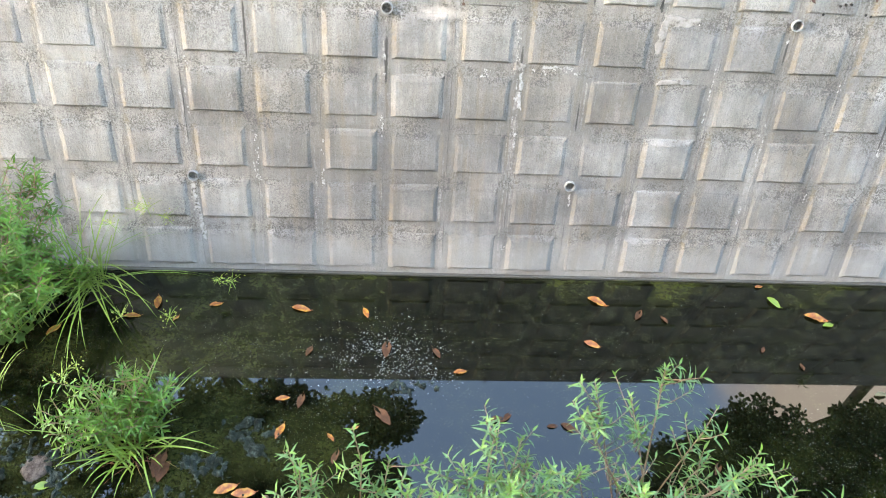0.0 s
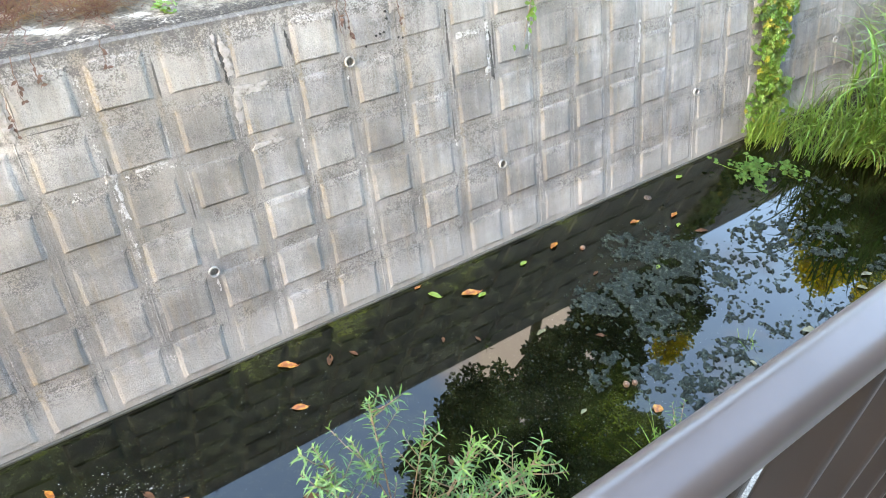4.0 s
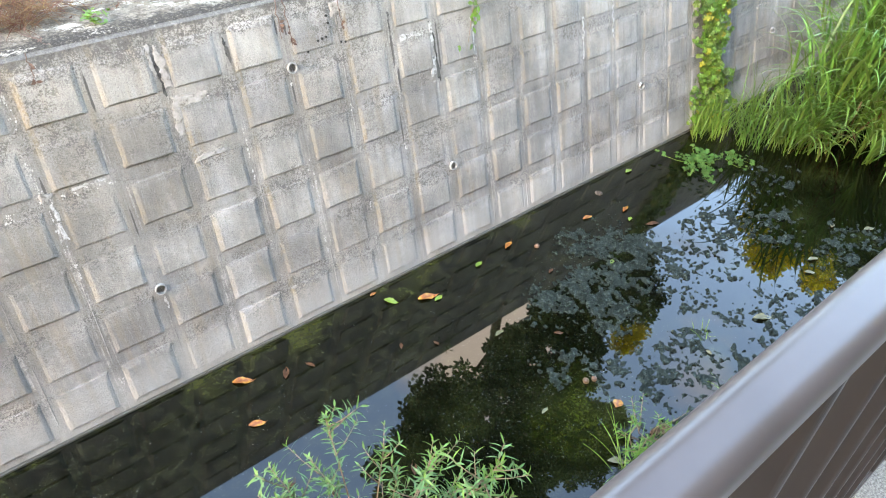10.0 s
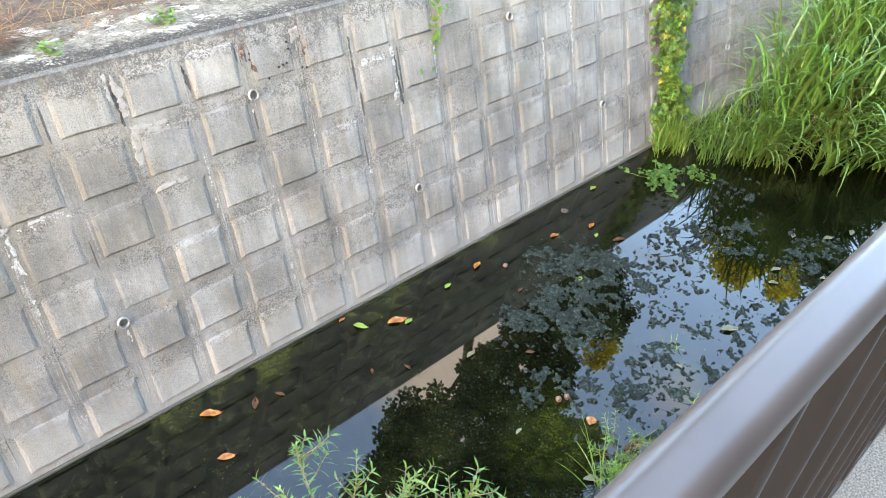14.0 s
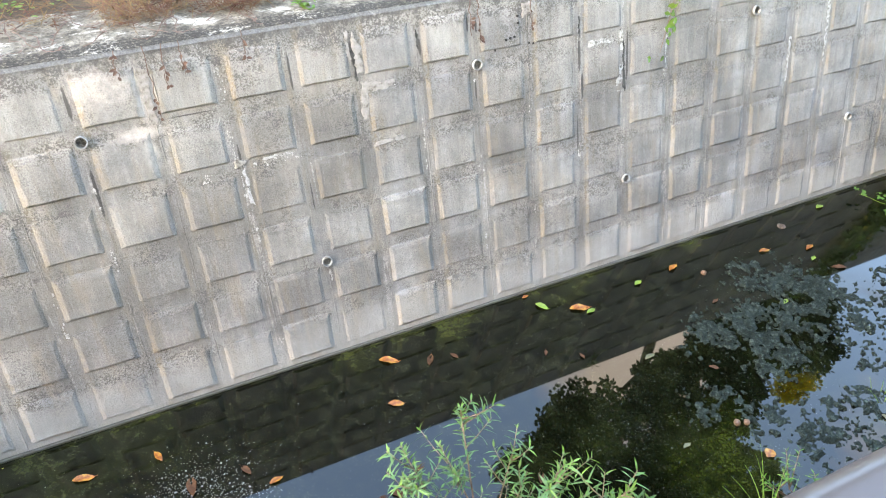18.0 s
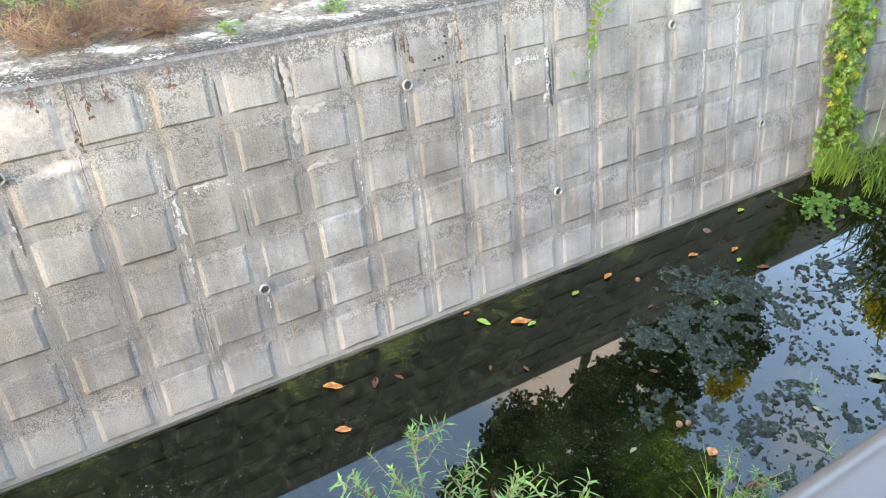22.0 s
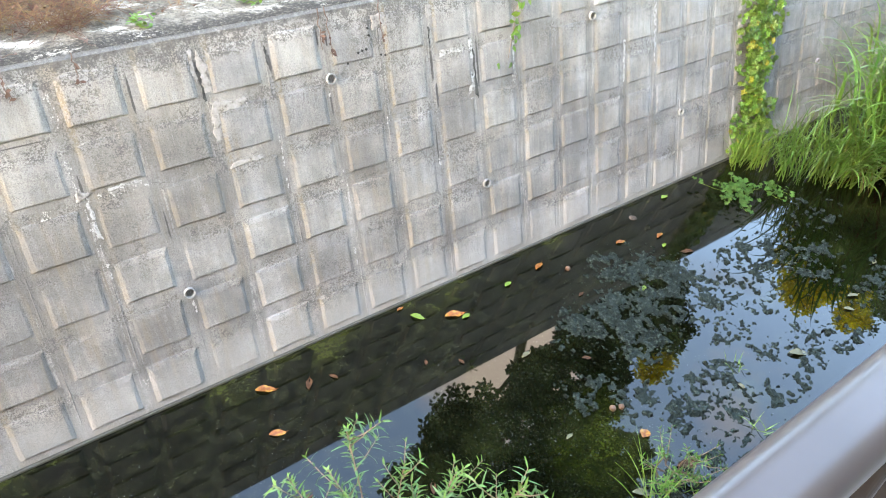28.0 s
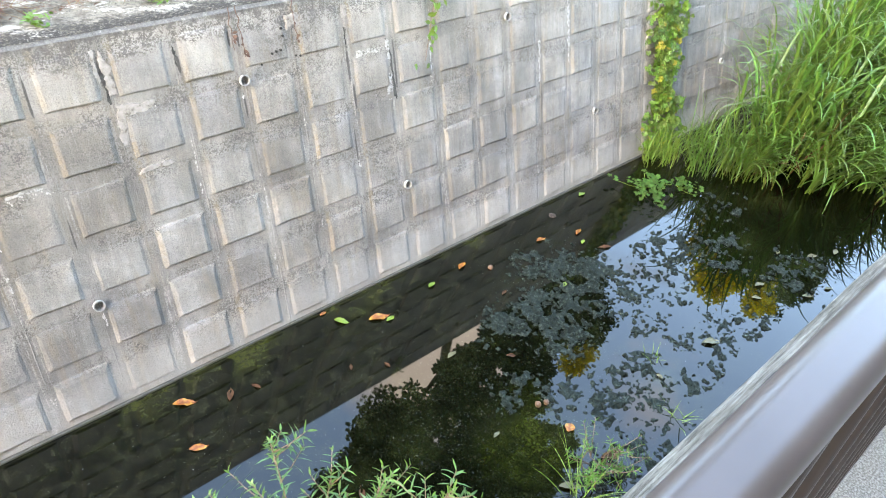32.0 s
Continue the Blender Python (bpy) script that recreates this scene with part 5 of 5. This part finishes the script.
for x, y, n, ln in ((1.45, -1.9, 16, 0.42), (2.3, -1.92, 12, 0.16), (2.62, -1.58, 10, 0.12), (-2.55, -1.02, 7, 0.26), (-2.85, -0.85, 12, 0.34)):
    w = thing("grass_tuft", "thin green grass blades standing in shallow water", "grass", "grass tufts in the water", at=(x, y, 0))
    for i in range(n):
        h = Heap()
        h.blade((r.gauss(0, 0.025), r.gauss(0, 0.025), -0.02), r.uniform(0, math.tau), ln * r.uniform(0.6, 1.1), r.uniform(0.004, 0.009), r.uniform(0.3, 1.3), r.uniform(0.3, 1.5), r, 5)
        part("blade", h.mesh("blade", M_SEDGE, True), w)

# sedge with radiating stalks and pale flower heads
sedge = thing("sedge", "green sedge with long radiating stalks and yellowish flower heads", "sedge", at=(-2.52, -0.2, 0.16))
for i in range(75):
    h = Heap()
    h.blade((r.gauss(0, 0.05), r.gauss(0, 0.03), r.uniform(-0.1, 0.02)), r.uniform(0, math.tau) if r.random() < 0.5 else r.uniform(-2.9, -0.2), r.uniform(0.35, 0.8), r.uniform(0.006, 0.012), r.uniform(0.2, 1.45), r.uniform(0.4, 1.7), r, 7)
    part("blade", h.mesh("blade", M_SEDGE, True), sedge)
for dx, dy, lift, ln in ((1, -0.15, 0.5, 0.72), (1, 0.0, 0.35, 0.6), (0.9, -0.6, 0.5, 0.55), (0.5, -0.1, 1.25, 0.7), (0.7, 0.0, 1.1, 0.62), (0.3, -0.2, 1.35, 0.66), (0.25, -0.9, 0.6, 0.7), (0.45, 0.05, 1.3, 0.55),
                         (-0.2, -1, 0.7, 0.75), (-0.6, -0.9, 0.6, 0.65), (-0.2, -0.3, 1.3, 0.55), (0.6, -0.8, 0.7, 0.5), (-0.9, -0.7, 0.5, 0.6), (0.1, -1, 0.4, 0.6)):
    h, hf = Heap(), Heap()
    e = h.blade((0, 0, -0.05), math.atan2(dy, dx), ln, 0.006, lift, 0.8, r, 8)
    for q in range(9):
        h.blade(e, r.uniform(0, math.tau), r.uniform(0.04, 0.1), 0.0035, r.uniform(-0.2, 0.8), 0.8, r, 3)
    for q in range(18):
        hf.leaf(e + Vector((r.gauss(0, 0.024), r.gauss(0, 0.024), r.gauss(0.008, 0.014))), (r.gauss(0, 1), r.gauss(0, 1), 0.5), (0, 0, 1), 0.011, 0.006)
    st = part("stalk", h.mesh("stalk", M_SEDGE, True), sedge)
    part("flower_head", hf.mesh("flower_head", M_FLOWER), st, "pale yellow-green flower head", kind="stuff")


# pennywort mats
def mat_of_leaves(label, cx, cy, rx, ry, n, z0, z1, seed, size=(0.03, 0.06), m=None):
    r2 = random.Random(seed)
    t = thing("pennywort", label, "water plant", at=(cx, cy, 0))
    h, s = Heap(), Heap()
    for i in range(n):
        a, d = r2.uniform(0, math.tau), math.sqrt(r2.random())
        c = Vector((rx * d * math.cos(a), ry * d * math.sin(a), r2.uniform(z0, z1)))
        round_leaf(h, c, (r2.gauss(0, 0.35), r2.gauss(-0.2, 0.35), 1), r2.uniform(*size), r2)
        if i % 3 == 0:
            s.tube([c + Vector((r2.gauss(0, 0.02), r2.gauss(0, 0.02), -c.z - 0.02)), c], 0.0015, 0.0012, 4)
    part("leaves", h.mesh("leaves", m or M_IVY), t, kind="stuff")
    part("stalks", s.mesh("stalks", M_SEDGE), t, kind="stuff")


def trailing(label, root, stems, seed, reach, way, spread, size):
    """Runners over the water with small bunches of lobed leaves."""
    r2 = random.Random(seed)
    t = thing("trailing_plant", label, "water plant", "trailing plants at the reeds", at=(*root, 0))
    for i in range(stems):
        a = way + r2.uniform(-spread, spread)
        p, line = Vector((r2.gauss(0, 0.08), r2.gauss(0, 0.06), 0.03)), []
        steps = r2.randrange(4, 8)
        for k in range(steps):
            line.append(p.copy())
            p = p + Vector((math.cos(a), math.sin(a), 0)) * (reach / 7) + Vector((0, 0, r2.uniform(-0.01, 0.012)))
            p.z = max(0.006, p.z)
            a += r2.gauss(0, 0.35)
        h, k = Heap(), Heap()
        h.tube(line, 0.002, 0.0012, 4)
        for q in line[1:]:
            for _ in range(r2.randrange(2, 5)):
                c = q + Vector((r2.gauss(0, 0.026), r2.gauss(0, 0.026), r2.uniform(0.004, 0.04)))
                round_leaf(k, c, (r2.gauss(-0.2, 0.4), r2.gauss(-0.2, 0.4), 1), r2.uniform(*size), r2)
        st = part("runner", h.mesh("runner", M_SEDGE), t)
        part("leaves", k.mesh("leaves", M_TRAIL), st, kind="stuff")


trailing("green trailing plant with lobed leaves on the water", (4.38, -0.36), 8, 41, 0.5, 3.6, 0.8, (0.02, 0.038))
trailing("green trailing plant at the foot of the reeds", (4.55, -0.45), 7, 42, 0.35, 3.9, 1.2, (0.02, 0.04))
mat_of_leaves("broad round-leaved pennywort under the weeds", -3.05, -0.42, 0.35, 0.28, 200, 0.02, 0.38, 43, (0.035, 0.06), M_TRAIL)
mat_of_leaves("small round-leaved plant under the sedge", -2.75, -0.22, 0.18, 0.14, 60, 0.02, 0.16, 44, (0.025, 0.045), M_TRAIL)


# ---- fallen leaves, one by one ----
def dead_leaf(x, y, size, turn, mat, label, z=0.004, ratio=0.42):
    r2 = random.Random(int(x * 977 + y * 311))
    h = Heap()
    n = 9
    out = []
    for i in range(n):
        s = i / (n - 1)
        w = size * ratio * 0.5 * (math.sin(math.pi * min(1, s * 0.96 + 0.02)) ** 0.8)
        zz = 0.05 * size * math.sin(s * 5 + r2.uniform(0, 1)) + 0.01 * size
        out += [Vector((size * (s - 0.5), -w * r2.uniform(0.85, 1.1), zz + w * 0.35)), Vector((size * (s - 0.5), 0, zz)), Vector((size * (s - 0.5), w * r2.uniform(0.85, 1.1), zz + w * 0.35))]
    h.add(out, [q for i in range(n - 1) for q in ((3 * i, 3 * i + 3, 3 * i + 4, 3 * i + 1), (3 * i + 1, 3 * i + 4, 3 * i + 5, 3 * i + 2))])
    h.tube([Vector((size * 0.48, 0, 0.01 * size)), Vector((size * 0.62, size * 0.04, 0.03 * size))], size * 0.012, size * 0.008, 4)
    ob = new("fallen_leaf", h.mesh("fallen_leaf", mat, True))
    ob.matrix_world = Matrix.Translation((x, y, z)) @ Matrix.Rotation(turn, 4, "Z") @ Matrix.Rotation(r2.gauss(0, 0.12), 4, "X")
    tagged(ob, label, "leaf", "fallen leaves")


ORANGE = [(-2.20, -0.24, 0.11, 1.7), (-2.31, -0.34, 0.1, 0.1), (-2.08, -0.35, 0.05, 1.0), (-1.89, -0.25, 0.08, 0.3), (-1.43, -0.27, 0.12, -0.2), (-1.08, -0.29, 0.09, 1.9), (-0.58, -0.67, 0.08, 0.2),
          (-1.46, -0.84, 0.08, 0.2), (-1.45, -1.02, 0.1, 1.2), (-1.21, -1.05, 0.06, 2.2), (-1.10, -1.0, 0.05, 0.5), (0.22, -0.18, 0.13, -0.5), (0.14, -0.48, 0.1, -0.4), (1.21, -0.04, 0.06, 0.2),
          (1.47, -0.27, 0.15, -0.3), (2.96, -0.32, 0.1, -0.1), (2.26, -0.20, 0.11, 0.4), (3.28, -0.42, 0.1, 0.3), (-1.65, -1.31, 0.12, 0.4), (-1.57, -1.33, 0.12, 0.1), (-2.68, -0.44, 0.1, 1.0)]
for x, y, s, a in ORANGE:
    dead_leaf(x, y, s * 0.88, a, M_LEAF_O, "curled orange dead leaf floating on the water")
BROWN = [(0.44, -0.27, 0.09, 1.0), (-1.36, -0.55, 0.07, 1.2), (-0.96, -0.53, 0.12, 1.5), (-0.70, -0.55, 0.08, 2.0), (-1.37, -0.85, 0.09, 1.4), (-0.97, -0.93, 0.13, 2.2), (-1.18, -1.15, 0.08, 1.3), (-1.97, -1.18, 0.16, 1.5),
         (-2.10, -1.09, 0.13, 1.3), (0.58, -0.30, 0.06, 2.0), (1.08, -0.50, 0.05, 1.0), (1.26, -0.61, 0.05, 1.6), (2.30, -0.57, 0.06, 0.3), (1.91, -1.0, 0.06, -0.6), (1.81, -1.84, 0.13, -0.4), (3.3, -0.66, 0.1, 2.6)]
for x, y, s, a in BROWN:
    dead_leaf(x, y, s, a, M_LEAF_B, "dark brown dead leaf sunk just under the surface", z=0.002)
PALE = [(3.06, -1.71, 0.17, -0.5), (2.52, -1.67, 0.07, 1.4), (4.59, -1.69, 0.12, -0.4), (4.81, -1.78, 0.13, 0.2), (4.08, -1.89, 0.1, -0.6), (3.90, -1.61, 0.12, -0.3),
        (3.74, -1.67, 0.1, -0.7), (1.47, -1.82, 0.13, -0.7), (1.62, -0.78, 0.1, 0.2), (4.4, -1.5, 0.09, 0.2), (4.3, -1.95, 0.09, -0.4), (1.41, -1.36, 0.07, 0.2)]
for x, y, s, a in PALE:
    dead_leaf(x, y, s * 0.8, a, M_LEAF_P, "pale tan dead leaf floating on the water")
GREEN = [(1.26, -0.16, 0.09, -0.9), (1.52, -0.32, 0.07, 0.2), (1.95, -0.23, 0.07, 0.3), (3.21, -0.52, 0.06, 0.5), (3.72, -0.10, 0.08, 0.1), (2.71, -0.76, 0.06, 0.5), (-2.44, -1.30, 0.075, 0.2)]
for x, y, s, a in GREEN:
    dead_leaf(x, y, s, a, M_LEAF_G, "fresh green leaf floating on the water", ratio=0.5)
for x, y, s in ((1.77, -1.58, 0.065),):
    dead_leaf(x, y, s, 0.3, M_LEAF_O, "round yellow-orange leaf on the water", ratio=0.95)


for x, y, s, a in ((-0.41, -0.95, 0.1, 0.2), (-0.36, -0.93, 0.07, 0.9), (-0.14, -0.98, 0.06, 0.1), (-0.06, -0.99, 0.09, -0.6), (0.09, -0.9, 0.07, 0.4), (0.62, -1.2, 0.08, 1.0), (-1.95, -1.2, 0.16, 1.5)):
    dead_leaf(x, y, s, a, M_LEAF_S, "dim orange leaf lying under the water", z=0.001)


# ---- stones, nuts ----
def pebble(name, label, cat, x, y, size, mat, flat=0.55, z=0.0):
    bm = bmesh.new()
    bmesh.ops.create_icosphere(bm, subdivisions=3, radius=size / 2)
    for v in bm.verts:
        q = v.co.normalized()
        v.co *= 1 + 0.18 * noise.noise(q * 1.6 + Vector((x * 9, y * 9, 0)))
        v.co.z *= flat
    me = bpy.data.meshes.new(name)
    bm.to_mesh(me)
    bm.free()
    me.polygons.foreach_set("use_smooth", [True] * len(me.polygons))
    me.materials.append(mat)
    ob = new(name, me)
    ob.location = (x, y, z)
    tagged(ob, label, cat)


pebble("stone", "flat reddish-grey stone at the water's surface", "stone", -2.5, -1.21, 0.125, M_STONE, 0.22)
for x, y, s in ((2.41, -0.33, 0.036), (1.75, -1.36, 0.038), (1.80, -1.38, 0.034), (-1.47, -1.36, 0.036)):
    pebble("nut", "round pinkish-brown fallen fruit floating on the water", "fruit", x, y, s, M_NUT, 0.9, 0.008)
for x, y, s in ((-1.5, -1.43, 0.035), (-1.87, -1.44, 0.03), (3.28, -0.16, 0.06)):
    pebble("stone", "small pale stone breaking the water's surface", "stone", x, y, s, M_STONE, 0.4)


# ---- floating algae and bubbles ----
def algae(name, label, blobs, cover, seed, lump=0.035, step=0.006, f=1.0):
    """Lumpy rafts that break the surface; blobs are (x, y, rx, ry), cover from -1 (few flakes) to 1 (closed)."""
    x0, x1 = min(q[0] - q[2] for q in blobs) - 0.1, max(q[0] + q[2] for q in blobs) + 0.1
    y0, y1 = max(NEAR_Y + 0.02, min(q[1] - q[3] for q in blobs) - 0.1), min(-0.02, max(q[1] + q[3] for q in blobs) + 0.1)
    nx, ny = int((x1 - x0) / step), int((y1 - y0) / step)
    idx, vs, zs = {}, [], {}
    for jj in range(ny + 1):
        for ii in range(nx + 1):
            x, y = x0 + ii * step, y0 + jj * step
            m = max(1 - math.hypot((x - q[0]) / q[2], (y - q[1]) / q[3]) for q in blobs)
            if m < -0.35:
                continue
            w = 0.8 * noise.noise((x * 6 * f, y * 6 * f, seed)) + 0.7 * noise.noise((x * 15 * f, y * 15 * f, seed)) + 0.55 * noise.noise((x * 38, y * 38, seed)) + 0.35 * noise.noise((x * 80, y * 80, seed)) + 0.9 * min(m, 0.5) + cover
            if w < -0.35:
                continue
            d = noise.voronoi((x / lump, y / lump, seed))[0][0]
            d2 = noise.voronoi((x / lump * 3.6, y / lump * 3.6, seed))[0][0]
            z = 0.05 * min(w, 0.22) + lump * (0.95 * max(0, 0.6 - d) + 0.42 * max(0, 0.6 - d2)) - lump * 0.2 + 0.0014 * noise.noise((x * 130, y * 130, 0))
            idx[ii, jj] = len(vs)
            zs[ii, jj] = z
            vs.append((x + step * 0.5 * noise.noise((x * 90, y * 90, 1)), y + step * 0.5 * noise.noise((x * 90, y * 90, 2)), z))
    fs = []
    for (ii, jj), n0 in idx.items():
        q = ((ii + 1, jj), (ii + 1, jj + 1), (ii, jj + 1))
        if all(k in idx for k in q) and max(zs[ii, jj], *(zs[k] for k in q)) > -0.004:
            fs.append((n0, idx[q[0]], idx[q[1]], idx[q[2]]))
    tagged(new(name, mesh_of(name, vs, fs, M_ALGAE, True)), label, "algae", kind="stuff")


algae("floating_algae", "grey-green lumpy algae floating in one broken raft", [(2.1, -0.8, 0.26, 0.16), (2.45, -0.86, 0.42, 0.26), (2.75, -0.55, 0.3, 0.2), (2.3, -1.08, 0.26, 0.16), (3.0, -0.75, 0.2, 0.25)], -0.2, 51, 0.034, 0.0055, 1.25)
algae("floating_algae", "scattered grey-green algae patches on the bright water", [(2.88, -1.4, 0.2, 0.2), (2.52, -1.52, 0.2, 0.12), (2.9, -1.15, 0.3, 0.12), (3.2, -1.7, 0.35, 0.2), (3.3, -1.1, 0.4, 0.3), (2.75, -1.85, 0.25, 0.12), (3.7, -0.95, 0.4, 0.25)], -0.5, 52, 0.035, 0.006, 1.3)
algae("floating_algae", "grey algae scum along the near bank", [(1.75, -1.2, 0.22, 0.14), (1.95, -1.42, 0.25, 0.14), (2.15, -1.6, 0.3, 0.18), (2.35, -1.72, 0.25, 0.15), (2.0, -1.98, 0.3, 0.15), (1.7, -1.9, 0.25, 0.16)], -0.38, 53, 0.035, 0.006, 1.4)
algae("floating_algae", "dark grey algae clumps in the shallow water", [(-1.57, -1.04, 0.13, 0.12), (-1.76, -1.2, 0.12, 0.08), (-1.9, -1.35, 0.12, 0.07), (-1.54, -1.42, 0.14, 0.1), (-2.35, -1.14, 0.16, 0.05), (-0.85, -0.77, 0.14, 0.05)], -0.36, 54, 0.035, 0.006, 1.4)
algae("floating_algae", "grey-green algae raft in the shallow bend", [(-2.85, -1.22, 0.3, 0.2), (-2.65, -1.42, 0.3, 0.2), (-3.0, -0.95, 0.25, 0.1)], -0.2, 56, 0.04, 0.006, 1.2)
algae("floating_algae", "pale algae flakes under the reeds", [(4.3, -1.72, 0.45, 0.25), (4.0, -1.2, 0.4, 0.3), (4.6, -0.9, 0.3, 0.2), (3.55, -1.75, 0.25, 0.15)], -0.55, 55, 0.04, 0.006, 1.2)


def bubbles(label, blobs, count, seed, size):
    r2 = random.Random(seed)
    h = Heap()
    for i in range(count):
        bx, by, rx, ry = r2.choice(blobs)
        x, y, s = bx + r2.gauss(0, rx / 1.6), min(-0.02, by + r2.gauss(0, ry / 1.6)), size * r2.uniform(0.4, 1.1) * (2.0 if r2.random() < 0.08 else 1.0)
        if noise.noise((x * 9, y * 9, seed)) + 0.5 * noise.noise((x * 30, y * 30, seed)) < r2.uniform(-0.6, 0.15):
            continue
        k = 6
        vs = [Vector((x + s * math.cos(q * math.tau / k), y + s * math.sin(q * math.tau / k), 0.0004)) for q in range(k)] + [Vector((x, y, s * 0.7))]
        h.add(vs, [(q, (q + 1) % k, k) for q in range(k)])
    tagged(new("bubbles", h.mesh("bubbles", M_FOAM, True)), label, "bubbles", kind="stuff")


bubbles("tiny white bubbles gathered on the water", [(-0.97, -0.5, 0.22, 0.12), (-0.85, -0.68, 0.2, 0.1), (-1.0, -0.6, 0.3, 0.2)], 1500, 61, 0.0025)
bubbles("fine pale specks scattered on the water", [(-1.29, -0.9, 0.3, 0.16), (1.24, -1.18, 0.3, 0.2), (1.6, -0.95, 0.35, 0.25), (0.6, -0.6, 1.6, 0.4), (2.4, -0.5, 1.0, 0.3), (-1.7, -0.6, 0.4, 0.3)], 2600, 62, 0.0013)
bubbles("fine olive debris drifting on the dark water", [(1.6, -1.5, 0.5, 0.3), (2.2, -1.4, 0.4, 0.3), (1.0, -1.3, 0.5, 0.3), (-1.9, -0.9, 0.6, 0.4), (-0.2, -0.5, 1.2, 0.3)], 1500, 63, 0.0015)
